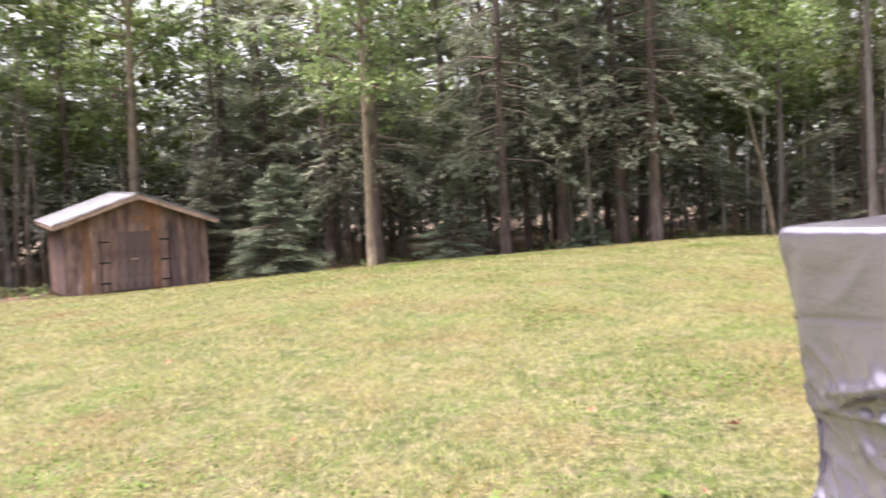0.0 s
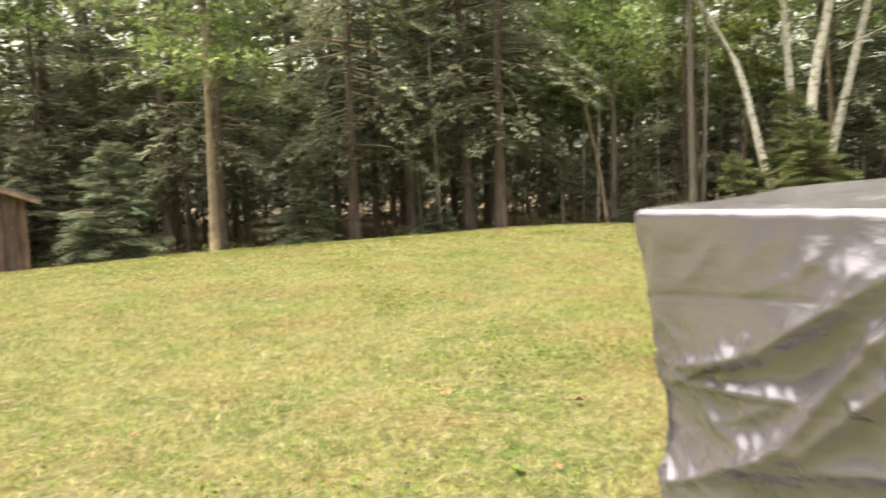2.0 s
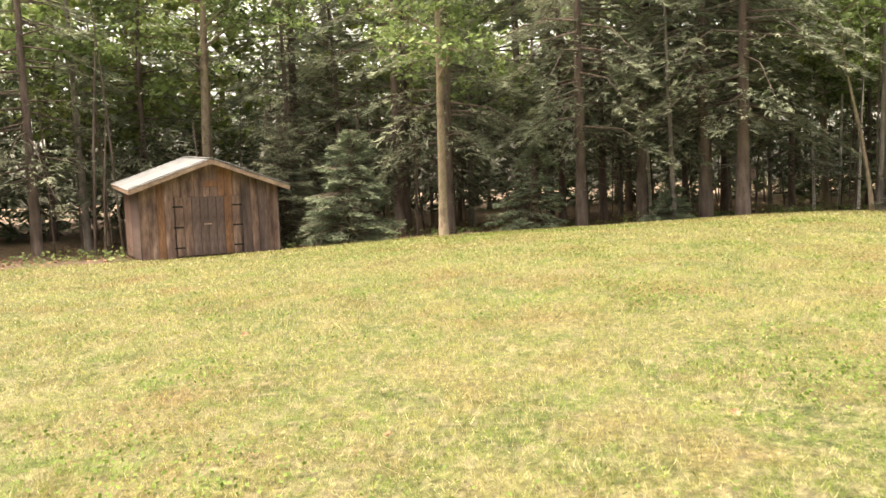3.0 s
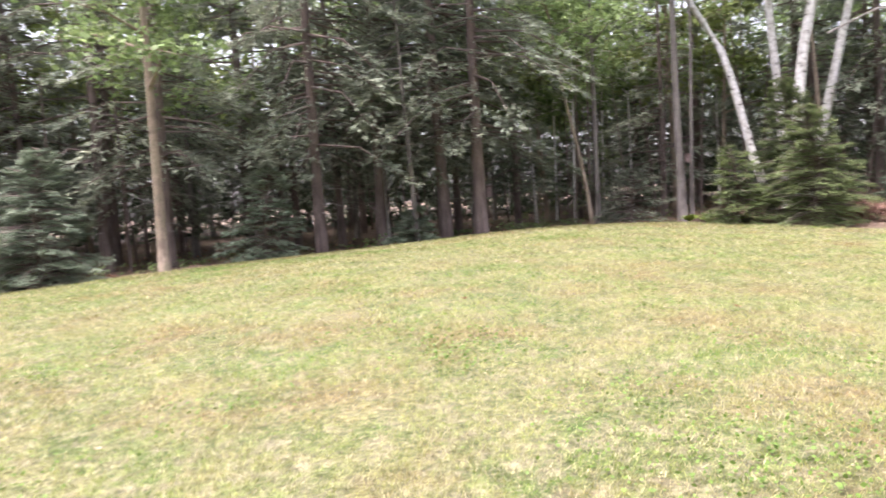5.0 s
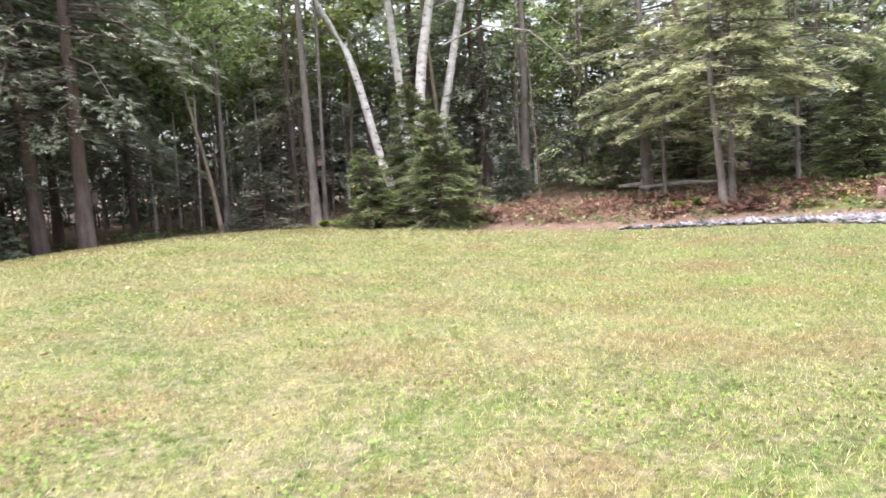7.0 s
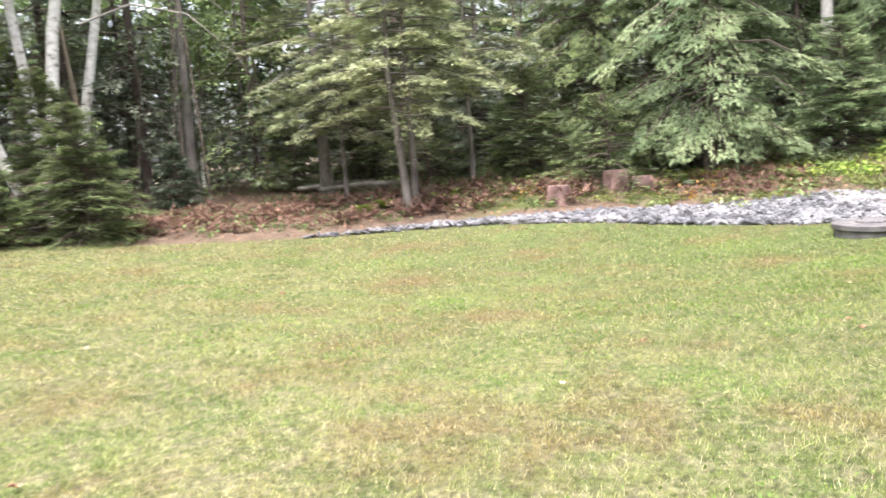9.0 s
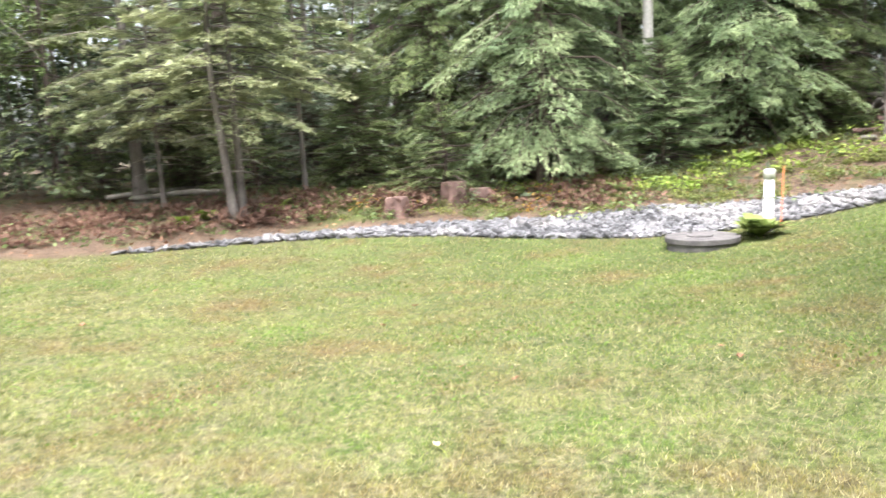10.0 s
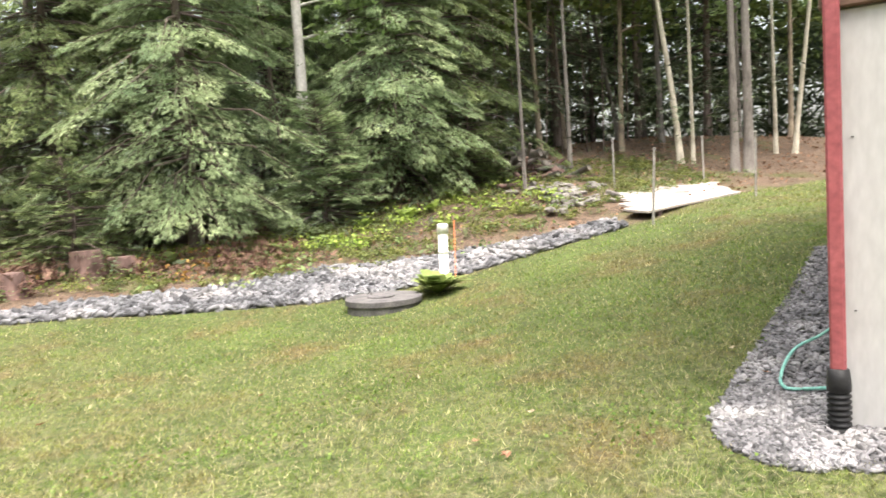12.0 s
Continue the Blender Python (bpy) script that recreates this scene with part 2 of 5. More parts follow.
M_ROOF = material("grey_roofing", [(0.3, (0.16, 0.17, 0.19)), (0.7, (0.26, 0.27, 0.29))], 3, rough=0.6, bump=0.3)
M_IRON = material("black_iron", [(0.3, (0.02, 0.02, 0.02)), (0.7, (0.05, 0.045, 0.04))], 20, rough=0.6, bump=0.2, metal=0.5)
M_CONCRETE = material("stained_concrete", [(0.25, (0.24, 0.225, 0.2)), (0.4, (0.42, 0.415, 0.41)), (0.7, (0.52, 0.515, 0.52))], 1.3, (1, 1, 0.35), 0.85, 0.4, fine=25, bump_dist=0.004, vary=0.35)
M_LID = material("grey_concrete_lid", [(0.3, (0.1, 0.095, 0.1)), (0.7, (0.2, 0.19, 0.19))], 5, rough=0.9, bump=0.5, fine=40)
M_RED = material("red_painted_metal", [(0.3, (0.27, 0.07, 0.08)), (0.7, (0.33, 0.095, 0.105))], 3, rough=0.45, bump=0.05, spec=0.4)
M_BLACK = material("black_plastic", [(0.3, (0.012, 0.012, 0.013)), (0.7, (0.03, 0.03, 0.032))], 10, rough=0.5, bump=0.1)
M_HOSE = material("teal_hose", [(0.3, (0.16, 0.42, 0.36)), (0.7, (0.26, 0.55, 0.48))], 10, rough=0.45, bump=0.1)
M_PVC = material("white_pvc", [(0.3, (0.72, 0.72, 0.68)), (0.7, (0.82, 0.82, 0.79))], 5, rough=0.4, bump=0.05)
M_TARP = material("silver_tarp", [(0.3, (0.27, 0.258, 0.335)), (0.7, (0.33, 0.315, 0.4))], 1.2, (1, 1, 1.6), rough=0.2, bump=0.35, bump_scale=16, metal=0.68, spec=0.8, bump_dist=0.012, vary=0.1)
M_WHITE = material("pale_planks", [(0.3, (0.34, 0.3, 0.28)), (0.7, (0.5, 0.45, 0.42))], 2, (1, 1, 1), 0.8, 0.3, fine=18)
M_POST = material("galvanised_posts", [(0.3, (0.32, 0.3, 0.28)), (0.7, (0.5, 0.48, 0.46))], 8, rough=0.6, bump=0.2, metal=0.3)
M_SIDING = material("brown_siding", [(0.3, (0.1, 0.06, 0.045)), (0.7, (0.16, 0.1, 0.075))], 3, rough=0.7, bump=0.3)
M_SHINGLE = material("dark_shingles", [(0.3, (0.05, 0.05, 0.05)), (0.7, (0.1, 0.1, 0.1))], 6, rough=0.9, bump=0.5)
M_RED_STAKE = material("orange_marker", [(0.3, (0.6, 0.16, 0.06)), (0.7, (0.7, 0.22, 0.1))], 6, rough=0.6, bump=0)

# ---- building helpers ----


def mesh_of(name, verts, faces, mats, smooth=False):
    """A mesh from numpy vertices and faces that all have the same number of corners."""
    verts, faces = np.asarray(verts, dtype=np.float32).reshape(-1, 3), np.asarray(faces, dtype=np.int32)
    me = bpy.data.meshes.new(name)
    me.vertices.add(len(verts))
    me.vertices.foreach_set("co", verts.ravel())
    k = faces.shape[1]
    me.loops.add(faces.size)
    me.loops.foreach_set("vertex_index", faces.ravel())
    me.polygons.add(len(faces))
    me.polygons.foreach_set("loop_start", np.arange(0, faces.size, k, dtype=np.int32))
    me.polygons.foreach_set("loop_total", np.full(len(faces), k, dtype=np.int32))
    if smooth:
        me.polygons.foreach_set("use_smooth", np.ones(len(faces), dtype=bool))
    me.update(calc_edges=True)
    for m in mats if isinstance(mats, (list, tuple)) else [mats]:
        me.materials.append(m)
    return me


def child(name, me, parent, label="", m=None):
    ob = new(name, me)
    ob.parent = parent
    if m is not None:
        ob.matrix_basis = m
    return tagged(ob, label)


def empty(name, m, label, category, group=""):
    ob = new(name)
    ob.empty_display_size = 0.2
    ob.matrix_basis = m
    return tagged(ob, label, category, group)


def block(name, sx, sy, sz, mat, bevel=0.004, at=(0, 0, 0)):
    """A box with worn edges; at: its centre."""
    bm = bmesh.new()
    bmesh.ops.create_cube(bm, size=1.0, matrix=Matrix.Translation(at) @ Matrix.Diagonal((sx, sy, sz, 1)))
    if bevel:
        bmesh.ops.bevel(bm, geom=bm.edges[:], offset=bevel, segments=1, affect="EDGES")
    me = bpy.data.meshes.new(name)
    bm.to_mesh(me)
    bm.free()
    me.materials.append(mat)
    return me


def tube(path, radii, sides=8, close=True):
    """Vertices and quads of a tapered tube along a path."""
    path = [Vector(p) for p in path]
    vs, fs = [], []
    for i, p in enumerate(path):
        d = (path[min(i + 1, len(path) - 1)] - path[max(i - 1, 0)]).normalized()
        a = d.orthogonal().normalized() if abs(d.z) < 0.9 else Vector((1, 0, 0)).cross(d).normalized()
        b = d.cross(a)
        for k in range(sides):
            t = 2 * math.pi * k / sides
            vs.append(p + (a * math.cos(t) + b * math.sin(t)) * radii[i])
    for i in range(len(path) - 1):
        for k in range(sides):
            a, b = i * sides + k, i * sides + (k + 1) % sides
            fs.append((a, b, b + sides, a + sides))
    if close:
        for s in (0, len(path) - 1):
            c = len(vs)
            vs.append(path[s])
            for k in range(0, sides, 2):
                fs.append((s * sides + k, s * sides + (k + 1) % sides, s * sides + (k + 2) % sides, c))
    return [tuple(v) for v in vs], fs


def tube_mesh(name, path, radii, mat, sides=8):
    v, f = tube(path, radii, sides)
    return mesh_of(name, v, f, mat, True)


def joined(pairs):
    vs, fs, n = [], [], 0
    for v, f in pairs:
        vs += v
        fs += [tuple(i + n for i in q) for q in f]
        n += len(v)
    return vs, fs


# ---- the lie of the land ----
# Spot heights: x, y, z
LAWN_SPOTS = [(0, 0.4, 0.1), (-0.9, 6.4, 0.17), (-2.4, 8.5, 0.17), (0.4, 8.1, 0.25), (2.6, 9.2, 0.28), (5.8, 6.2, 0.1), (8.0, 4.8, 0.04),
              (10.7, 4.5, -0.08), (15.6, 3.7, -0.22), (17.0, 12.4, -0.06), (17.2, 8.4, -0.17), (14, 21.5, 0.1), (9.5, 22, 0.4),
              (6.5, 23.5, 0.33), (3, 24, 0.16), (-2, 21.6, 0.18), (-7, 21.5, -0.08), (-11, 18.5, -0.05), (17, 17, -0.1), (16.5, 1.2, 0.04),
              (16.4, -0.2, 0.33), (16.4, -1.6, 0.83), (17.5, -4.7, 0.98), (6.9, 3.3, 0.23), (11, 0, 0.46), (12, -4, 0.74), (0, -6, 0.3)]
WOOD_SPOTS = [(-9, 10, 0.0), (-12, 0, 0.0), (20, -9, 1.22), (-10, -10, 0.2), (21.2, 22, 0.6), (22, 17.4, 0.5), (27.8, 14.5, 1.0), (19.3, 4.3, 0.15),
              (19.1, 9.6, 0.2), (24, 6, 0.5), (21, -1, 1.3), (23.3, -7, 1.75), (30, -10, 2.9), (30, 0, 1.9), (19.5, -3.1, 1.1),
              (-10, 28, -0.3), (5, 31, 0.0), (14, 27, 0.15), (24, -16, 2.2), (8, -12, 0.8), (2, 40, 0.2), (-25, 15, -0.3)]
SPOTS = np.array(LAWN_SPOTS + WOOD_SPOTS)


def kernel(d2):
    return np.exp(-d2 / (2 * 5.5**2)) + 0.6 * np.exp(-d2 / (2 * 14.0**2))


def gaps2(x, y):
    return (np.asarray(x, float).reshape(-1, 1) - SPOTS[:, 0]) ** 2 + (np.asarray(y, float).reshape(-1, 1) - SPOTS[:, 1]) ** 2


LAND = np.linalg.solve(kernel(gaps2(SPOTS[:, 0], SPOTS[:, 1])) + 0.012 * np.eye(len(SPOTS)), SPOTS[:, 2] - 0.3)


def heights(x, y):
    return kernel(gaps2(x, y)) @ LAND + 0.3


def ground(x, y):
    return float(heights([x], [y])[0])


# The lawn's edge, all round, and the house's corner
EDGE = np.array([(-16, 15.5), (-9.9, 19.25), (-6.6, 21.75), (-2, 22.3), (2, 23.7), (6, 24.3), (10.8, 24.7), (13.2, 23.2), (14.6, 20.8), (15.9, 17.5), (16.5, 14), (17.0, 11),
                 (17.3, 8.4), (17.1, 6), (16.7, 3.6), (16.5, 1.1), (16.4, -0.8), (16.35, -1.75), (17.6, -4.9), (18.9, -8.2), (20.5, -13), (10, -22), (-14, -14), (-18, 2)])


def edge_gap(x, y):
    """Metres outside the lawn's edge (negative on the lawn)."""
    x, y = np.asarray(x, float).ravel(), np.asarray(y, float).ravel()
    best, inside = np.full(len(x), 1e9), np.zeros(len(x), bool)
    for (x0, y0), (x1, y1) in zip(EDGE, np.roll(EDGE, -1, 0)):
        dx, dy = x1 - x0, y1 - y0
        t = np.clip(((x - x0) * dx + (y - y0) * dy) / (dx * dx + dy * dy), 0, 1)
        best = np.minimum(best, np.hypot(x - x0 - t * dx, y - y0 - t * dy))
        if dy:
            cross = ((y0 > y) != (y1 > y)) & (x < (x1 - x0) * (y - y0) / dy + x0)
            inside ^= cross
    return np.where(inside, -best, best)


def rough_ground():
    near = np.arange(-32, 46.01, 0.34)
    far = np.array([2, 5, 10, 20, 40, 80, 160, 400, 1200.0])
    xs = np.r_[-32 - far[::-1], near, 46 + far]
    ys = np.r_[-32 - far[::-1], near, 46 + far]
    X, Y = np.meshgrid(xs, ys)
    Z = heights(X, Y)
    w = edge_gap(X, Y)
    rng = np.random.default_rng(4)
    Z = Z + rng.normal(0, 1, Z.size) * np.where(w > 0.3, 0.03, 0.004)
    n, k = len(xs), len(ys)
    i = np.arange(n * k).reshape(k, n)
    faces = np.stack([i[:-1, :-1], i[:-1, 1:], i[1:, 1:], i[1:, :-1]], -1).reshape(-1, 4)
    me = mesh_of("ground", np.stack([X.ravel(), Y.ravel(), Z], 1), faces, M_GROUND, True)
    at = me.attributes.new("woods", "FLOAT", "POINT")
    at.data.foreach_set("value", np.clip(w / 0.25 + 0.3, 0, 1).astype(np.float32))
    return tagged(new("ground", me), "mown lawn with straw patches, leaf litter under the woods", "ground", kind="structure")


rough_ground()

# ---- trees ----


def sprays(p, d, size, rng, flat=0.35, blades=5):
    """Fans of narrow triangles: flat sprays of needles at points p, along directions d."""
    n = len(p)
    up = np.tile([0.0, 0.0, 1.0], (n, 1)) + rng.normal(0, flat, (n, 3))
    side = np.cross(d, up)
    side /= np.linalg.norm(side, axis=1, keepdims=True) + 1e-9
    vs = []
    for k in range(blades):
        s = 0.0 if k == 0 else ((k + 1) // 2) / ((blades + 1) // 2) * (1 if k % 2 else -1)
        ang = s * 0.95 + rng.normal(0, 0.15, n)
        start = p + d * (size * 0.35 * (1 - abs(s)))[:, None]
        way = d * np.cos(ang)[:, None] + side * np.sin(ang)[:, None]
        way = way + rng.normal(0, 0.12, (n, 3))
        ln = size * (1.0 - 0.45 * abs(s)) * rng.uniform(0.75, 1.2, n)
        w = np.cross(way, up)
        w /= np.linalg.norm(w, axis=1, keepdims=True) + 1e-9
        w = w * (size * 0.13)[:, None]
        a = start - w * 0.6
        b = start + way * ln[:, None] * 0.45 + w
        c = start + way * ln[:, None]
        vs.append(np.stack([a, b, c], 1))
    return np.concatenate(vs, 0).reshape(-1, 3)


def leaves(p, size, rng, droop=0.3):
    """Loose diamond leaves at points p."""
    n = len(p)
    d = rng.normal(0, 1, (n, 3)) * [1, 1, 0.45]
    d[:, 2] -= droop
    d /= np.linalg.norm(d, axis=1, keepdims=True)
    up = rng.normal(0, 0.55, (n, 3)) + [0, 0, 1]
    s = np.cross(d, up)
    s /= np.linalg.norm(s, axis=1, keepdims=True) + 1e-9
    ln, wd = size[:, None], size[:, None] * 0.36
    return np.stack([p, p + d * ln * 0.5 + s * wd, p + d * ln, p + d * ln * 0.5 - s * wd], 1).reshape(-1, 3)


def tris(name, vs, mat):
    return mesh_of(name, vs, np.arange(len(vs)).reshape(-1, 3), mat)


def quads(name, vs, mat):
    return mesh_of(name, vs, np.arange(len(vs)).reshape(-1, 4), mat)


def axis_at(points, z):
    """The point of a trunk's axis at height z over its base."""
    for a, b in zip(points, points[1:]):
        if z <= b[2]:
            t = (z - a[2]) / max(b[2] - a[2], 1e-6)
            return [a[k] + (b[k] - a[k]) * t for k in range(3)]
    return list(points[-1])


def conifer(seed, height, low, reach, boughs, per, size, radius, bark, needles, axis=None, droop=0.25, top=0.12, dead=0, sparse=1.0,
            label="", name="hemlock_tree", category="tree", big_above=8.5, blades=5, hang=0.0):
    """A conifer: tapered trunk, boughs and flat drooping sprays."""
    rng = np.random.default_rng(seed)
    axis = axis or [(0, 0, 0), (rng.normal(0, 0.1), rng.normal(0, 0.1), height * 0.5), (rng.normal(0, 0.15), rng.normal(0, 0.15), height)]
    root = empty(name, Matrix(), label, category)
    steps = 9
    path = [axis_at(axis, height * i / steps) for i in range(steps + 1)]
    path[0][2] = -0.25
    rad = [radius * (1.25 if i == 0 else 1) * (1 - 0.9 * (i / steps) ** 1.1) + 0.01 for i in range(steps + 1)]
    child("trunk", tube_mesh("trunk", path, rad, bark, 9), root)
    wood, pts, dirs, sizes = [], [], [], []
    for k in range(boughs):
        f = (k + rng.uniform(0, 1)) / boughs
        z = low + (height - low) * f**1.05
        L = reach * ((1 - f) ** 0.75 * (0.75 + 0.25 * min(1, f * 6)) + top) * rng.uniform(0.65, 1.15)
        a = rng.uniform(0, 2 * math.pi)
        o = np.array(axis_at(axis, z))
        rise = rng.uniform(-0.05, 0.3) if f < 0.7 else rng.uniform(0.2, 0.6)
        out = np.array([math.cos(a), math.sin(a), 0])

        def bough(s):
            return o + out * (L * s) + np.array([0, 0, L * (rise * s - (droop + 0.25 * (1 - f)) * s * s)])

        wood.append(tube([bough(s) for s in (0, 0.5, 1)], [0.012 + 0.012 * L, 0.008 + 0.006 * L, 0.004], 3, False))
        big = 1.7 if z > big_above else 1.0
        m = max(5, int(per * (L / reach + 0.15) * sparse / big**2))
        s = np.sqrt(rng.uniform(0.03, 1.0, m))
        lat = rng.uniform(-1, 1, m) * (0.42 * L * (1.1 - s) + 0.06)
        sd = np.array([-out[1], out[0], 0])
        base = np.array([bough(t) for t in s])
        p = base + sd * lat[:, None]
        p[:, 2] -= np.abs(lat) * 0.35 + rng.uniform(0, 0.08, m)
        ang = np.clip(lat / (0.3 * L + 0.1), -1, 1) * 0.9
        dd = out * np.cos(ang)[:, None] + sd * np.sin(ang)[:, None]
        dd[:, 2] = -0.15 - hang - droop * s + rise * 0.5 + rng.normal(0, 0.12, m)
        dd /= np.linalg.norm(dd, axis=1, keepdims=True)
        pts.append(p), dirs.append(dd), sizes.append(rng.uniform(0.7, 1.3, m) * size * big)
    v, fcs = joined(wood)
    tagged(child("branchwork", mesh_of("branchwork", v, fcs, bark), root), kind="stuff")
    p, d, s = np.concatenate(pts), np.concatenate(dirs), np.concatenate(sizes)
    child("crown", tris("crown", sprays(p, d, s, rng, 0.35, blades), needles), root)
    if dead:
        twigs = []
        for k in range(dead):
            z = rng.uniform(1.0, max(low, 2.0))
            a, L = rng.uniform(0, 6.28), rng.uniform(0.5, 1.5)
            o = axis_at(axis, z)
            twigs.append(tube([(o[0] + math.cos(a) * L * s, o[1] + math.sin(a) * L * s, z - 0.25 * L * s * s + 0.1 * L * s) for s in (0, 0.5, 1)], [0.013, 0.01, 0.004], 3, False))
        v, fcs = joined(twigs)
        tagged(child("dead_branchwork", mesh_of("dead_branchwork", v, fcs, M_TWIG), root, "bare grey dead twigs"), kind="stuff")
    return root


def broadleaf(seed, height, low, reach, limbs, per, size, radius, bark, leaf, axis=None, label="", name="maple_tree", top_radius=0.1, side=None):
    """A tapered trunk, rising limbs and clumps of many small leaves."""
    rng = np.random.default_rng(seed)
    axis = axis or [(0, 0, 0), (rng.normal(0, 0.2), rng.normal(0, 0.2), height * 0.5), (rng.normal(0, 0.3), rng.normal(0, 0.3), height)]
    root = empty(name, Matrix(), label, "tree")
    steps = 12
    path = [axis_at(axis, height * i / steps) for i in range(steps + 1)]
    path[0][2] = -0.3
    radius *= 0.82
    rad = [(radius * (1.25 if i == 0 else 1)) * (1 - i / steps) + top_radius * radius * (i / steps) for i in range(steps + 1)]
    child("trunk", tube_mesh("trunk", path, rad, bark, 10), root)
    wood, pts, sizes = [], [], []
    for k in range(limbs):
        f = (k + rng.uniform(0, 1)) / limbs
        z = low + (height - low) * f
        L = reach * (1 - 0.55 * f) * rng.uniform(0.6, 1.1)
        a = rng.uniform(0, 6.28) if side is None else rng.normal(side, 0.7)
        o = np.array(axis_at(axis, z))
        out = np.array([math.cos(a), math.sin(a), 0])
        rise = rng.uniform(0.15, 0.7)
        q = [o + out * L * s + np.array([0, 0, L * (rise * s - 0.35 * s * s)]) + rng.normal(0, 0.05 * L * s, 3) for s in (0, 0.35, 0.7, 1)]
        wood.append(tube(q, [0.03 + 0.008 * L, 0.02, 0.012, 0.004], 5, False))
        for t in range(int(4 + L * 1.5)):
            s = rng.uniform(0.3, 1)
            j = min(int(s * 3), 2)
            c = q[j] + (q[j + 1] - q[j]) * (s * 3 - j)
            tip = c + rng.normal(0, 0.28 * L**0.5, 3) * [1, 1, 0.45]
            wood.append(tube([c, tip], [0.008, 0.003], 3, False))
            big = 1.8 if z > 9 else 1.0
            m = int(per / big**2)
            pts.append(tip + rng.normal(0, 0.3, (m, 3)) * [1, 1, 0.4])
            sizes.append(rng.uniform(0.7, 1.3, m) * size * big)
    v, fcs = joined(wood)
    tagged(child("branchwork", mesh_of("branchwork", v, fcs, bark), root), kind="stuff")
    if pts and per:
        child("crown", quads("crown", leaves(np.concatenate(pts), np.concatenate(sizes), rng), leaf), root)
    return root


def stand(root, x, y, turn=0.0, size=1.0, dz=0.0):
    root.matrix_basis = pose(x, y, ground(x, y) + dz, 0, 0, turn) @ Matrix.Scale(size, 4)
    return root


def again(root, x, y, turn, size, label=""):
    ob = copy_thing(root, pose(x, y, ground(x, y), 0, 0, turn))
    ob.scale = (size, size, size)
    return tagged(ob, label)


HEM_L = "tall dark green hemlock with a brown trunk and drooping boughs"
# The dark trunks behind the lawn: x, y, radius, height, lean x over ten metres
ROW = [(2.04, 24.96, 0.18, 17, 0.1), (1.85, 29.8, 0.13, 16, 0), (4.21, 26.7, 0.18, 16, 0.2), (6.0, 25.4, 0.2, 18, -0.3), (6.9, 24.7, 0.21, 17, 0.2), (8.15, 31, 0.15, 15, 0.1),
       (7.0, 29.0, 0.14, 16, 0.2), (3.2, 28.5, 0.14, 15, -0.1)]
for k, (x, y, r, h, lean) in enumerate(ROW):
    t = conifer(100 + k, h, 2.9 if y < 26 else 3.4, 3.5, 100, 66, 0.22, r * 0.9, M_BARK, M_HEM, axis=[(0, 0, 0), (lean * 0.5, 0, h * 0.5), (lean * h / 10, 0, h)],
                droop=0.3, dead=5, label=HEM_L)
    stand(t, x, y)

E_TREE = conifer(140, 9, 4.5, 1.4, 24, 16, 0.3, 0.07, M_BARK_GREY, M_HEM, dead=9, label="thin dead-limbed hemlock with bare white twigs")
stand(E_TREE, 4.68, 23.9)

# broad-leaved trees at the edge
stand(broadleaf(150, 13, 4.3, 3.6, 26, 34, 0.17, 0.16, M_BARK_TAN, M_LEAF, axis=[(0, 0, 0), (0.05, 0, 5), (0.1, 0, 13)],
                label="slender maple with tan bark and green leaves at the lawn's edge"), -2.07, 21.8)
stand(broadleaf(151, 16, 6.0, 4.2, 24, 34, 0.2, 0.25, M_BARK_TAN, M_LEAF, axis=[(0, 0, 0), (-0.1, 0, 3), (0.15, 0, 9.5), (0.3, 0, 16)],
                label="tall maple with a straight tan trunk behind the shed"), -10.67, 26.96)
stand(broadleaf(152, 9, 5.0, 2.6, 14, 24, 0.16, 0.09, M_BARK_TAN, M_LEAF, axis=[(0, 0, 0), (-0.25, 0.1, 2.0), (-0.7, 0.3, 4.5), (-1.2, 0.6, 9)],
                label="thin leaning young maple at the lawn's edge"), 11.06, 25.4)
stand(broadleaf(153, 12, 5.4, 3.0, 16, 30, 0.17, 0.11, M_BARK_GREY, M_LEAF, axis=[(0, 0, 0), (0.1, 0, 4), (0.15, 0, 12)],
                label="slender grey-barked maple at the lawn's edge"), 11.5, 25.9)
stand(broadleaf(154, 15, 8.2, 3.6, 18, 30, 0.2, 0.19, M_BARK_GREY, M_LEAF, axis=[(0, 0, 0), (-0.05, 0, 3), (-0.06, 0, 8), (0, 0, 15)],
                label="tall grey-barked tree carrying a small bird box"), 14.03, 24.75)
stand(broadleaf(155, 13, 8.0, 2.4, 12, 26, 0.18, 0.095, M_BARK_GREY, M_LEAF, label="thin grey-barked tree beside the bird-box tree"), 14.54, 25.0)
stand(broadleaf(156, 17, 7.8, 4.0, 22, 30, 0.2, 0.22, M_BARK_GREY, M_LEAF, axis=[(0, 0, 0), (0.1, -0.1, 5), (0.25, -0.3, 17)],
                label="tall straight tree with smooth grey-brown bark"), 21.37, 22.05)
stand(broadleaf(157, 14, 9.0, 3.0, 14, 26, 0.2, 0.09, M_BARK_GREY, M_LEAF, label="thin grey trunk in the shade of the woods"), 25.5, 22.9)
stand(broadleaf(158, 15, 7.6, 3.5, 18, 28, 0.2, 0.17, M_BARK_GREY, M_LEAF, axis=[(0, 0, 0), (0.1, -0.2, 5.4), (0.2, -0.4, 15)], label="grey trunk behind the yellow-green pine"), 27.8, 14.5)

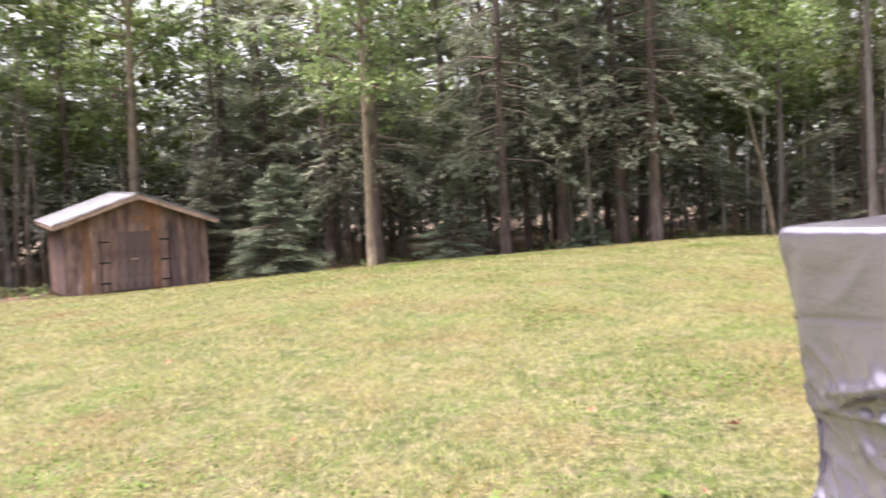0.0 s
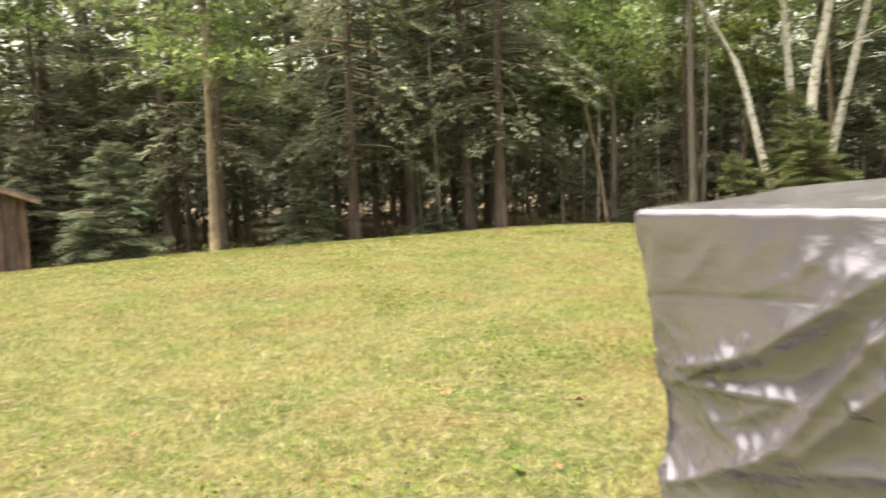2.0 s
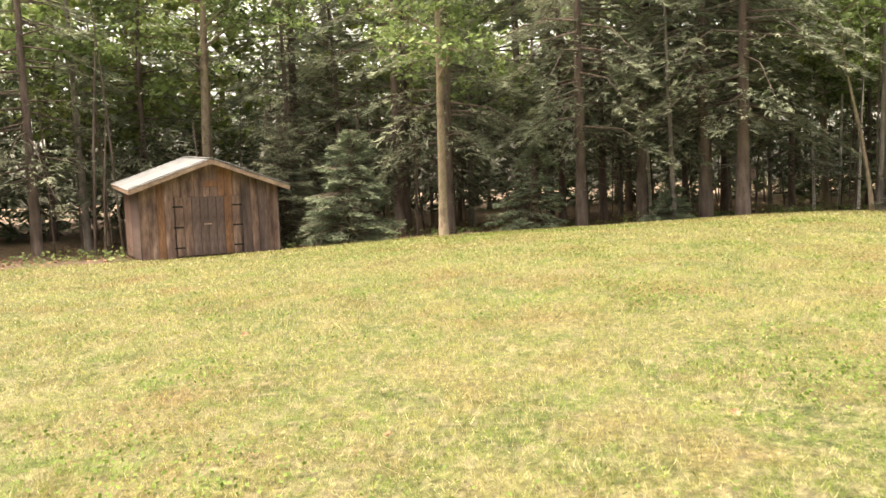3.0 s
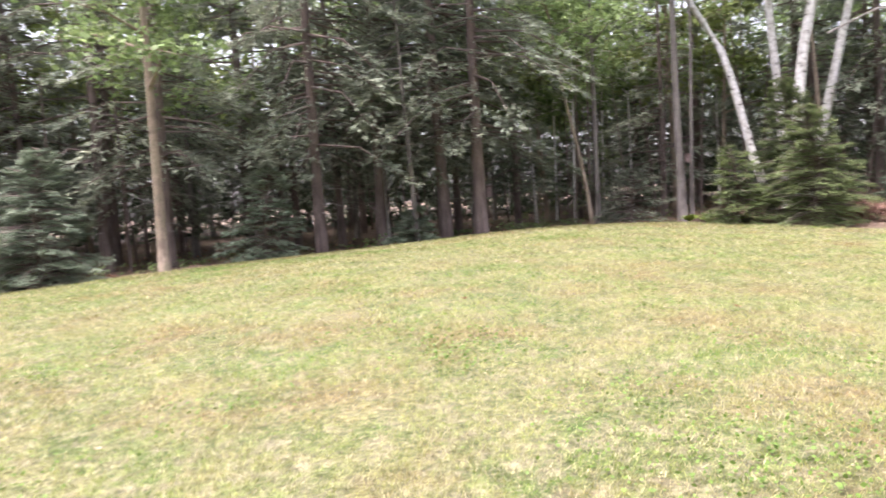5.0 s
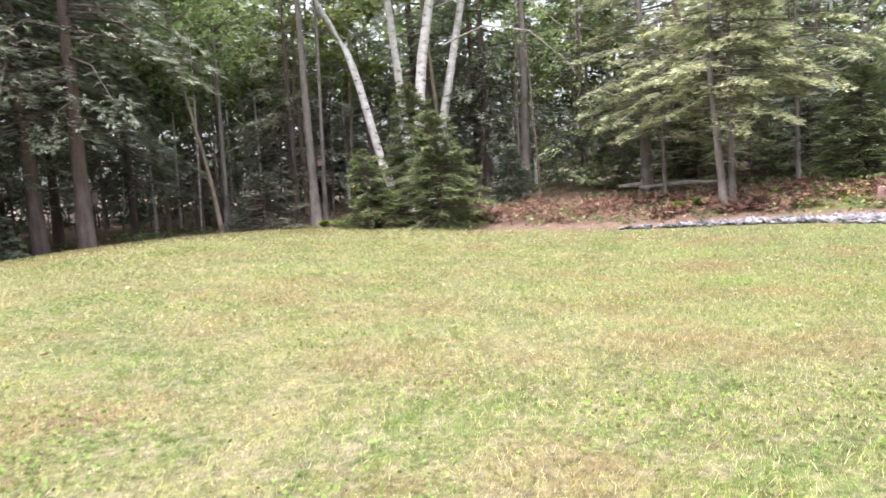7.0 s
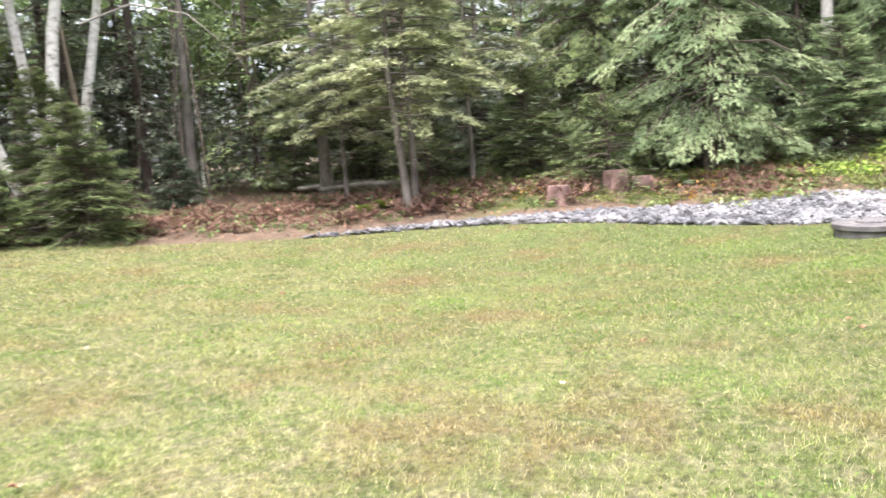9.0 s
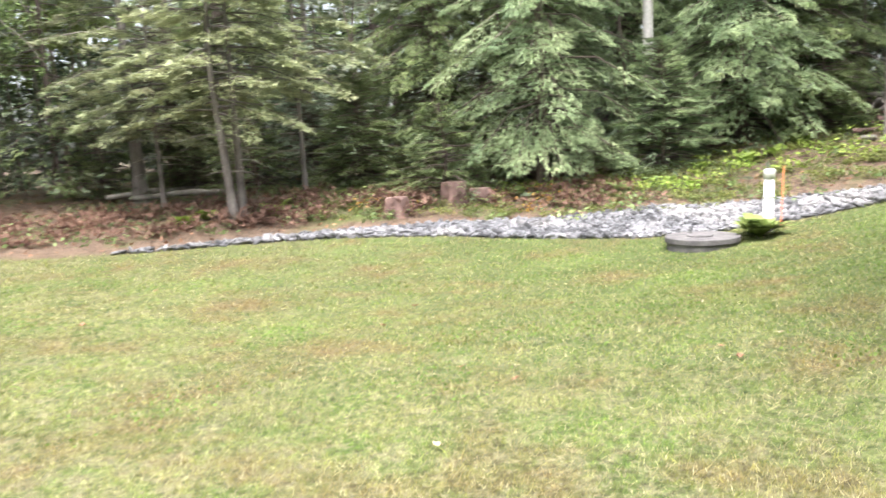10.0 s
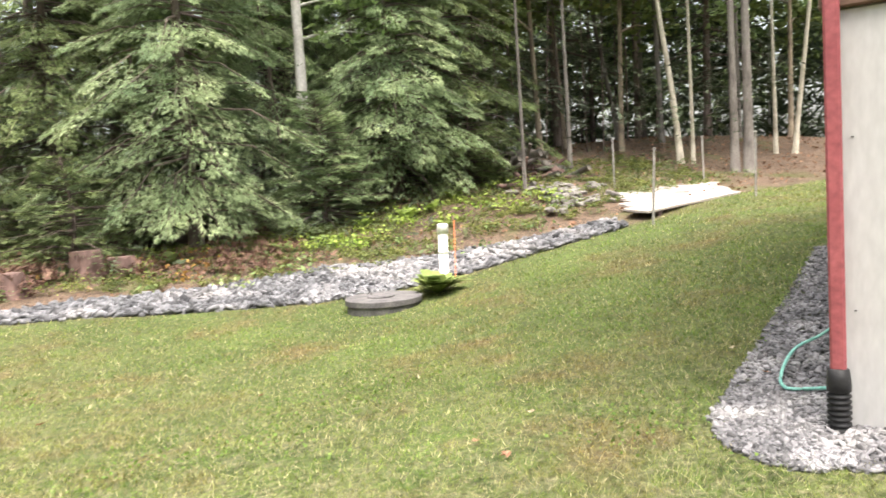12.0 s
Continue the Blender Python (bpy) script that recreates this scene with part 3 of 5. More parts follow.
BIRCH_L = "white paper birch with peeling bark and black marks"
BIRCHES = [(16.9, 23.8, 0.15, [(0, 0, 0), (-0.43, 0.35, 1.7), (-1.05, 0.85, 5.3), (-2.05, 1.6, 7.6), (-3.6, 2.6, 11)], 11),
           (17.87, 24.3, 0.16, [(0, 0, 0), (-0.12, 0.1, 3.6), (-0.33, 0.28, 7.5), (-0.5, 0.4, 13)], 13),
           (17.85, 24.2, 0.21, [(0, 0, 0), (0.26, -0.14, 2.6), (0.45, -0.3, 5.1), (0.79, -0.64, 7.4), (1.2, -1.0, 13)], 13),
           (18.9, 24.6, 0.17, [(0, 0, 0), (0.57, -0.46, 3.2), (1.24, -1.14, 7.5), (2.0, -1.9, 13)], 13),
           (19.25, 24.4, 0.08, [(0, 0, 0), (0.05, -0.1, 3.2), (-0.15, 0.1, 7.5), (-0.2, 0.2, 11)], 11)]
for k, (x, y, r, ax, h) in enumerate(BIRCHES):
    stand(broadleaf(160 + k, h, 7.7, 2.6, 14, 28, 0.15, r * 1.3, M_BIRCH if k < 4 else M_BARK_TAN, M_LEAF, axis=ax, name="birch_tree", top_radius=0.45,
                    label=BIRCH_L if k < 4 else "thin pale trunk among the white birches"), x, y)

# drooping limbs that hang from the birches in front of the grey tree
def hanging_limb(seed, points, label):
    rng = np.random.default_rng(seed)
    x, y, z = points[0]
    root = empty("bare_limb", Matrix.Translation((x, y, z)), label, "branch")
    q = [Vector(p) - Vector(points[0]) for p in points]
    wood = [tube(q, [0.035 - 0.028 * i / (len(q) - 1) for i in range(len(q))], 6)]
    tips = []
    for k in range(16):
        j = rng.integers(1, len(q) - 1)
        c = q[j].lerp(q[j + 1], rng.uniform(0, 1))
        t = c + Vector((rng.normal(0, 0.35), rng.normal(0, 0.35), rng.uniform(-0.9, 0.1)))
        wood.append(tube([c, c.lerp(t, 0.5) + Vector((0, 0, 0.08)), t], [0.01, 0.007, 0.003], 3, False))
        tips.append(np.array(t) + rng.normal(0, 0.2, (16, 3)))
    v, f = joined(wood)
    child("limb", mesh_of("limb", v, f, M_TWIG), root)
    p = np.concatenate(tips)
    child("leaves", quads("leaves", leaves(p, rng.uniform(0.09, 0.17, len(p)), rng), M_LEAF), root)
    return root


hanging_limb(1, [(18.5, 23.0, 5.9), (19.3, 21.8, 6.4), (20.2, 20.6, 6.1), (21.0, 19.7, 5.0), (21.5, 19.2, 3.9)], "pale drooping limb with a few green leaves")
hanging_limb(2, [(18.5, 23.2, 7.2), (19.6, 22.0, 7.8), (20.6, 20.9, 7.2), (21.3, 20.0, 6.2), (21.7, 19.7, 5.3)], "pale arching limb with a few green leaves")

# young evergreens
for seed, x, y, h, r, mat, lab in [
        (201, 15.5, 20.6, 3.35, 1.6, M_SPRUCE, "dense young green spruce at the lawn's edge"),
        (202, 16.35, 22.5, 4.3, 1.5, M_SPRUCE, "dark young spruce under the birches"),
        (203, -4.8, 22.4, 3.25, 1.5, M_BLUE, "bushy blue-green young spruce beside the shed"),
        (204, 0.35, 23.6, 2.5, 1.2, M_BLUE, "open young fir under the maple"),
        (205, 4.6, 24.1, 1.1, 0.75, M_BLUE, "small young fir among dark trunks"),
        (206, 12.6, 25.6, 1.8, 1.5, M_HEM, "low dark evergreen bush"),
        (207, 20.2, 21.9, 2.0, 0.8, M_BLUE, "small young fir beside the grey trunk"),
        (208, 23.0, 19.3, 2.2, 1.7, M_SPRUCE, "low green spruce in the shade"),
        (209, 14.0, 21.9, 2.3, 1.0, M_SPRUCE, "small green spruce beside the big one"),
        (210, -7.5, 25.0, 4.0, 1.6, M_HEM, "dark young hemlock behind the shed"),
        (211, 23.5, 11.5, 3.2, 1.9, M_SPRUCE, "green young spruce behind the brown bracken"),
        (213, 22.5, 3.35, 3.3, 1.7, M_HEM_LIGHT, "low dense light green hemlock in front of the grey trunk"),
        (214, 24.3, 17.0, 3.6, 1.8, M_SPRUCE, "green young spruce behind the pines"),
        (215, 25.0, 13.6, 4.2, 2.0, M_BLUE, "dark young spruce behind the pines"),
        (216, 23.4, 14.6, 2.6, 1.5, M_SPRUCE, "green young spruce among the bracken"),
        (217, 22.9, -0.6, 2.4, 1.6, M_SPRUCE, "low green fir beside the log pile"),
        (212, 21.3, 8.9, 2.4, 1.6, M_SPRUCE, "green young spruce above the stumps")]:
    stand(conifer(seed, h, 0.1, r, int((70 + h * 48) if h > 3 else (34 + h * 26)), 85 if h > 2.6 else 45, 0.105 if h > 3 else 0.13, 0.035 + 0.008 * h, M_BARK, mat, droop=0.04, top=0.09, blades=4 if h > 3 else 5, name="young_spruce",
                  label=lab, category="small tree"), x, y)

# the large light hemlocks behind the stones
BIG_L = "large light green hemlock with boughs down to the ground"
for seed, x, y, h, low, r, mat, lab in [
        (221, 23.4, 6.4, 12, 0.9, 3.6, M_HEM_LIGHT, BIG_L),
        (222, 24.0, 1.0, 9, 0.3, 3.0, M_HEM_LIGHT, "broad dense light green fir behind the stones"),
        (223, 25.2, -0.6, 10, 0.3, 3.4, M_SPRUCE, "broad dense green fir behind the stones"),
        (224, 25.5, 9.6, 11, 0.6, 3.2, M_SPRUCE, "tall green spruce behind the bracken"),
        (225, 27.0, 4.0, 13, 0.6, 3.6, M_HEM_LIGHT, BIG_L)]:
    stand(conifer(seed, h, low, r, 230, 210, 0.13, 0.16, M_BARK, mat, droop=0.3, hang=0.5, blades=4, big_above=6.5, label=lab), x, y)

# yellow-green pines with flat open boughs
LARCH_L = "two-stemmed pine with sparse flat yellow-green boughs"
for seed, x, y, h, low, r, rad in [(231, 18.71, 13.35, 7.5, 2.5, 2.2, 0.1), (232, 19.15, 13.34, 7.0, 2.9, 2.1, 0.09), (233, 22.1, 17.55, 9.0, 2.0, 2.7, 0.19), (234, 20.65, 16.1, 5.5, 2.0, 1.9, 0.06),
                                   (235, 21.6, 12.6, 8, 3.0, 2.2, 0.06)]:
    stand(conifer(seed, h, low, r, 58, 95, 0.17, rad, M_BARK_GREY, M_LARCH, droop=0.1, dead=8, sparse=1.0, name="pine_tree",
                  label=LARCH_L if seed < 233 else "pine with sparse flat yellow-green boughs"), x, y)

# trees on the slope past the stones
stand(broadleaf(241, 14, 4.5, 3.0, 14, 26, 0.18, 0.22, M_BARK_PALE, M_LEAF, axis=[(0, 0, 0), (0, 0, 3), (-0.05, -0.1, 14)], label="grey trunk with pale blotches among the hemlocks"), 23.3, 3.55)
for seed, x, y, r, ax, bark, lab in [
        (242, 21.24, -1.5, 0.06, [(0, 0, 0), (0, 0, 12)], M_BARK_GREY, "thin grey trunk beside the log pile"),
        (243, 23.37, -3.95, 0.08, [(0, 0, 0), (0.1, 0, 13)], M_BARK_GREY, "thin grey trunk on the slope"),
        (244, 23.35, -7.7, 0.12, [(0, 0, 0), (0.1, 0.2, 2.4), (0.3, 0.45, 4.9), (0.6, 0.8, 13)], M_CREAM, "pale leaning trunk on the slope"),
        (245, 23.18, -8.0, 0.075, [(0, 0, 0), (0.02, 0.03, 13)], M_CREAM, "thin pale trunk on the slope"),
        (246, 21.66, -8.25, 0.15, [(0, 0, 0), (0, 0, 15)], M_BARK_GREY, "twin grey trunk with rough bark"),
        (247, 21.44, -8.55, 0.18, [(0, 0, 0), (0, 0, 15)], M_BARK_GREY, "twin grey trunk with rough bark"),
        (248, 23.17, -11.08, 0.085, [(0, 0, 0), (0.1, 0, 12)], M_CREAM, "pale slender trunk at the top of the lawn"),
        (249, 22.82, -11.46, 0.1, [(0, 0, 0), (-0.36, -0.4, 4.6), (-0.8, -0.9, 12)], M_CREAM, "pale leaning trunk at the top of the lawn"),
        (250, 29.45, -9.4, 0.12, [(0, 0, 0), (0.4, 0.7, 4.8), (1, 1.4, 13)], M_BARK_GREY, "grey leaning trunk in the woods"),
        (251, 30.74, -11.1, 0.17, [(0, 0, 0), (0, 0, 15)], M_BARK, "dark trunk in the woods"),
        (252, 26.5, -12.5, 0.12, [(0, 0, 0), (0, 0, 14)], M_BARK_GREY, "grey trunk in the woods")]:
    stand(broadleaf(seed, ax[-1][2], 6.5, 3.2, 15, 26, 0.18, r, bark, M_LEAF, axis=ax, label=lab, name="slender_tree"), x, y)

# the woods behind: a few kinds, many times
KINDS = [conifer(301, 16, 2.6, 3.5, 70, 40, 0.36, 0.17, M_BARK, M_HEM, dead=6, blades=3, label="dark hemlock in the woods", name="woodland_hemlock"),
         conifer(302, 14, 2.0, 3.2, 70, 40, 0.36, 0.14, M_BARK, M_HEM, dead=4, blades=3, label="dark hemlock in the woods", name="woodland_hemlock"),
         conifer(303, 11, 1.0, 2.7, 60, 40, 0.32, 0.11, M_BARK, M_SPRUCE, blades=3, label="green spruce in the woods", name="woodland_spruce"),
         broadleaf(304, 16, 5.0, 3.6, 24, 16, 0.3, 0.15, M_BARK_GREY, M_LEAF, label="green-leaved maple in the woods", name="woodland_maple"),
         broadleaf(305, 15, 4.0, 3.4, 24, 16, 0.3, 0.12, M_BARK_TAN, M_LEAF_YELLOW, label="yellowing maple in the woods", name="woodland_maple"),
         broadleaf(306, 14, 5.0, 2.8, 18, 22, 0.24, 0.085, M_BIRCH, M_LEAF, label="thin white birch in the woods", name="woodland_birch")]


def plant_woods():
    rng = np.random.default_rng(11)
    used = [(o.matrix_basis.translation.x, o.matrix_basis.translation.y) for o in scene.collection.objects if o.parent is None and "tree" in o.name and o.type == "EMPTY"]
    first = set()
    n = 0
    for _ in range(6000):
        x, y = rng.uniform(-34, 48), rng.uniform(-30, 58)
        gap = float(edge_gap([x], [y])[0])
        # outside the view: sparser unseen trees, added for light and reflections
        view = -16 < x and y > -18 and (y > 14 or x > 17)
        if gap < ((9.5 if (x > 15 and 0 < y < 17) else 6.0 if y < 2 else 5.0 if x > 9 else 3.4) if view else 5.0) or gap > 30 or (gap > 16 and rng.random() < 0.5):
            continue
        need = 1.9 if (view and gap < 14) else 3.6
        if y < 12 and x < 16:
            need = 4.5
        if -14 < x < -5 and 18 < y < 25.5:
            continue
        if any((x - a) ** 2 + (y - b) ** 2 < need**2 for a, b in used):
            continue
        used.append((x, y))
        a = math.degrees(math.atan2(x, y))
        if x < 11 and y > 10:
            w = [0.5, 0.22, 0.02, 0.08, 0.14, 0.04]
        elif y > 21:
            w = [0.15, 0.15, 0.05, 0.3, 0.15, 0.2]
        elif y > -3:
            w = [0.3, 0.25, 0.15, 0.2, 0.1, 0.0]
        else:
            w = [0.08, 0.07, 0.03, 0.5, 0.22, 0.1]
        k = int(rng.choice(6, p=w))
        turn, s = rng.uniform(0, 360), rng.uniform(0.8, 1.15)
        if k in first:
            again(KINDS[k], x, y, turn, s)
        else:
            first.add(k)
            stand(KINDS[k], x, y, turn, s)
        n += 1
        if n >= 190:
            break
    return n


plant_woods()
for x, y, turn, size in ((11.9, 32.0, 10, 0.9), (13.3, 33.0, 80, 0.85), (17.1, 33.1, 200, 0.9), (12.6, 29.8, 140, 0.8), (20.5, 31.5, 30, 0.9)):
    again(KINDS[5], x, y, turn, size)


def thin_poles():
    """Bare thin stems, too many to count, in the dark of the woods."""
    rng = np.random.default_rng(12)
    parts = []
    while len(parts) < 380:
        x, y = rng.uniform(-20, 40), rng.uniform(-16, 46)
        if float(edge_gap([x], [y])[0]) < (7.0 if x > 15 and y < 20 else 2.5) or (x < 16 and y < 14):
            continue
        z, r, h = ground(x, y), rng.uniform(0.02, 0.055), rng.uniform(4, 9)
        lx, ly = rng.normal(0, 0.4, 2)
        parts.append(tube([(x, y, z - 0.1), (x + lx * 0.4, y + ly * 0.4, z + h * 0.5), (x + lx, y + ly, z + h)], [r, r * 0.8, r * 0.3], 5, False))
    v, f = joined(parts)
    return tagged(new("woodland_saplings", mesh_of("woodland_saplings", v, f, M_BARK, True)), "bare thin grey saplings among the trees", "saplings", kind="stuff")


thin_poles()


def understorey():
    """Low hemlock and maple growth between the trunks."""
    rng = np.random.default_rng(13)
    p, d = [], []
    for _ in range(2600):
        x, y = rng.uniform(-20, 40), rng.uniform(-14, 48)
        g = float(edge_gap([x], [y])[0])
        if g < 2.2 or (x < 16 and y < 14) or (-12 < x < -5 and y < 25.5) or math.hypot(x - 15.6, y - 21.5) < 3.5:
            continue
        hz = rng.uniform(0.3, 3.6) if x > 11 else rng.uniform(2.2, 5.0)
        m = 30
        c = np.array([x, y, ground(x, y) + hz])
        q = c + rng.normal(0, 1, (m, 3)) * [0.7, 0.7, 0.22]
        w = rng.normal(0, 1, (m, 3)) * [1, 1, 0.25]
        p.append(q), d.append(w / np.linalg.norm(w, axis=1, keepdims=True))
    p, d = np.concatenate(p), np.concatenate(d)
    # the shade between the trunks is put into the needle colour
    me = tris("woodland_undergrowth", sprays(p, d, rng.uniform(0.14, 0.28, len(p)), rng, 0.3, 3), M_SHADED)
    return tagged(new("woodland_undergrowth", me), "hemlock undergrowth between the trunks, coloured dark for shade", "undergrowth", kind="stuff")


understorey()


def far_woods():
    """The closed wall of foliage deep in the woods."""
    rng = np.random.default_rng(14)
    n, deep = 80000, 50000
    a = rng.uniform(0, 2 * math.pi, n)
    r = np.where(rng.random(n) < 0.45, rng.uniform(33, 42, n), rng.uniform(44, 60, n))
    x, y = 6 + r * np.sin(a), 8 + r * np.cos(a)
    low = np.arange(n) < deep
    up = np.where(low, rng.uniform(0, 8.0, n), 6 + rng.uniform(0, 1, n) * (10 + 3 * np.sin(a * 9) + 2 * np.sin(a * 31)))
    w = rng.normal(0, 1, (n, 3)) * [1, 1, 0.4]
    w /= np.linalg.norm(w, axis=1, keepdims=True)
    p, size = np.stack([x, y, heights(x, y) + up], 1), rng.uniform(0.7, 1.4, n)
    # low foliage coloured dark as shade, the canopy above lighter as sunlight
    tagged(new("far_undergrowth", tris("far_undergrowth", sprays(p[low], w[low], size[low], rng, 0.6, 3), M_SHADED)),
           "foliage far behind under the canopy, coloured dark as shade", "undergrowth", kind="stuff")
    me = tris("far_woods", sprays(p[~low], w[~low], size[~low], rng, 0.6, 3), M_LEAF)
    return tagged(new("far_woods", me), "green canopy of the woods far behind, lighter in colour as if sunlit", "woods", kind="stuff")


far_woods()

# ---- the shed ----


def part(name, me, parent, at=(0, 0, 0), rz=0.0, label="", rx=0.0, ry=0.0):
    return child(name, me, parent, label, pose(*at, rx, ry, rz))


def slab_between(name, a, b, width, thick, mat, bevel=0.003):
    """A board from point a to point b in the plane x = const; its width runs along x."""
    a, b = Vector(a), Vector(b)
    me = block(name, width, (b - a).length, thick, mat, bevel)
    d = (b - a).normalized()
    me.transform(Matrix.Translation((a + b) / 2) @ d.to_track_quat("Y", "Z").to_matrix().to_4x4())
    return me


def shed():
    """Front at x axis (width), looking to -y; base at the left front corner."""
    W, Dp, H, RISE, TILT = 3.62, 3.2, 1.92, 0.66, 4.0
    up = math.tan(radians(TILT))
    z0 = min(ground(-9.9, 19.1), ground(-6.65, 21.6)) - 0.05
    root = empty("shed", pose(-9.69, 19.61, z0, 0, 0, 33.5), "weathered brown board shed with double doors and a grey low-pitched roof", "shed")
    rng = np.random.default_rng(20)
    part("floor_frame", block("floor_frame", W - 0.08, Dp - 0.08, 0.2, M_BOARD_GREY, 0.01), root, (W / 2, Dp / 2, 0.02))
    # inner walls close the box behind the boards
    for nm, sx, sy, at in (("side_wall", 0.06, Dp - 0.1, (0.06, Dp / 2, H / 2)), ("side_wall", 0.06, Dp - 0.1, (W - 0.06, Dp / 2, H / 2)),
                           ("back_wall", W - 0.2, 0.06, (W / 2, Dp - 0.06, H / 2)), ("front_wall", W - 0.2, 0.05, (W / 2, 0.06, H / 2))):
        part(nm, block(nm, sx, sy, H, M_BOARD_GREY, 0.003), root, at)

    def top(x):
        return H + RISE * (1 - abs(x - W / 2) / (W / 2)) - 0.05

    door_l, door_r, door_h = 0.86, 2.54, 1.62
    x = 0.0
    k = 0
    warm = {2, 10, 11}
    while x < W - 0.02:
        w = min(rng.uniform(0.17, 0.27), W - x)
        if W - x - w < 0.1:
            w = W - x
        mid = x + w / 2
        mat = M_BOARD_WARM if k in warm else (M_BOARD_GREY if rng.random() < 0.25 else M_BOARD)
        lo = door_h + 0.008 if door_l < mid < door_r else 0.03
        for_h = top(mid) - lo
        bm = bmesh.new()
        y0, y1 = -0.012 - rng.uniform(0, 0.006), 0.02
        vs = [bm.verts.new(p) for p in ((x + 0.004, y0, lo), (x + w - 0.004, y0, lo), (x + w - 0.004, y0, top(x + w) - 0.0), (x + 0.004, y0, top(x)),
                                        (x + 0.004, y1, lo), (x + w - 0.004, y1, lo), (x + w - 0.004, y1, top(x + w)), (x + 0.004, y1, top(x)))]
        for f in ((0, 1, 2, 3), (5, 4, 7, 6), (4, 0, 3, 7), (1, 5, 6, 2), (3, 2, 6, 7), (4, 5, 1, 0)):
            bm.faces.new([vs[i] for i in f])
        me = bpy.data.meshes.new("board")
        bm.to_mesh(me)
        bm.free()
        me.materials.append(mat)
        child("board", me, root)
        x += w
        k += 1
    # sides begin in darker grey boards: the wall's shade put into colour
    side = block("board", 0.022, 0.2, H - 0.04, M_BOARD_GREY, 0.003)
    tall = block("board", 0.022, 0.2, H + 0.14, M_BOARD, 0.003)
    for sx in (-0.013, W + 0.013):
        y = 0.1
        while y < Dp:
            part("board", side if y < 1.6 else tall, root, (sx, y, (H / 2 if y < 1.6 else H / 2 + 0.09) + 0.02))
            y += 0.208
    # doors
    half = (door_r - door_l) / 2
    for n, (x0, s) in enumerate(((door_l, 1), (door_r, -1))):
        door = empty("door", Matrix(), "", "")
        door.parent = root
        door.matrix_basis = pose(x0, -0.045, 0.06)
        bw = half / 4
        for j in range(4):
            me = block("board", bw - 0.008, 0.024, door_h - 0.08, M_BOARD_WARM if (j == 1 and n == 1) else (M_BOARD_GREY if j in (2, 3) else M_BOARD), 0.003)
            child("board", me, door, "", pose(s * (bw * (j + 0.5)), 0, (door_h - 0.08) / 2 + 0.02))
        for z in (0.18, 0.72, 1.26):
            child("hinge", block("hinge", 0.26, 0.008, 0.045, M_IRON, 0.002), door, "black iron strap hinge", pose(s * 0.07, -0.018, z + 0.06))
        if n == 0:
            child("latch", block("latch", 0.2, 0.02, 0.04, M_FASCIA, 0.004), door, "wooden latch", pose(s * (half - 0.02), -0.024, 0.84))
    part("sign_board", block("sign_board", 0.34, 0.02, 0.16, M_BOARD_WARM, 0.004), root, (W / 2, -0.03, door_h + 0.35), 0, "small warm board under the gable")
    # roof: two slopes with sheets, fascia and a ridge
    over, eave = 0.3, 0.27
    dx = W / 2 + eave
    drop = RISE / (W / 2) * eave
    slope = math.degrees(math.atan2(RISE, W / 2))
    length = math.hypot(dx, RISE + drop)
    for s in (-1, 1):
        cx, cz = W / 2 + s * dx / 2, H + RISE - (RISE + drop) / 2
        part("roof_deck", block("roof_deck", length, Dp + 2 * over - 0.06, 0.03, M_FASCIA, 0.003), root, (cx, Dp / 2, cz + 0.03 + up * Dp / 2), ry=s * slope, rx=TILT)
        n = 6
        for j in range(n):
            wid = (Dp + 2 * over) / n
            part("roof_sheet", block("roof_sheet", length + 0.04, wid - 0.012, 0.012, M_ROOF, 0.002), root, (cx, -over + wid * (j + 0.5), cz + 0.056 + up * (-over + wid * (j + 0.5))), ry=s * slope, rx=TILT)
        for y in (-over - 0.012, Dp + over + 0.012):
            part("fascia", block("fascia", length, 0.024, 0.11, M_FASCIA, 0.004), root, (cx, y, cz - 0.02 + up * y), ry=s * slope)
        part("eave_board", block("eave_board", 0.024, Dp + 2 * over, 0.1, M_FASCIA, 0.004), root, (W / 2 + s * dx, Dp / 2, H - drop - 0.01 + up * Dp / 2), rx=TILT)
        part("drip_edge", block("drip_edge", length, 0.035, 0.02, M_ROOF, 0.003), root, (cx, -over - 0.02, cz + 0.065), ry=s * slope)
    part("ridge_cap", block("ridge_cap", 0.16, Dp + 2 * over + 0.02, 0.016, M_ROOF, 0.004), root, (W / 2, Dp / 2, H + RISE + 0.068 + up * Dp / 2), rx=TILT)
    return root


shed()

# ---- the covered patio set ----


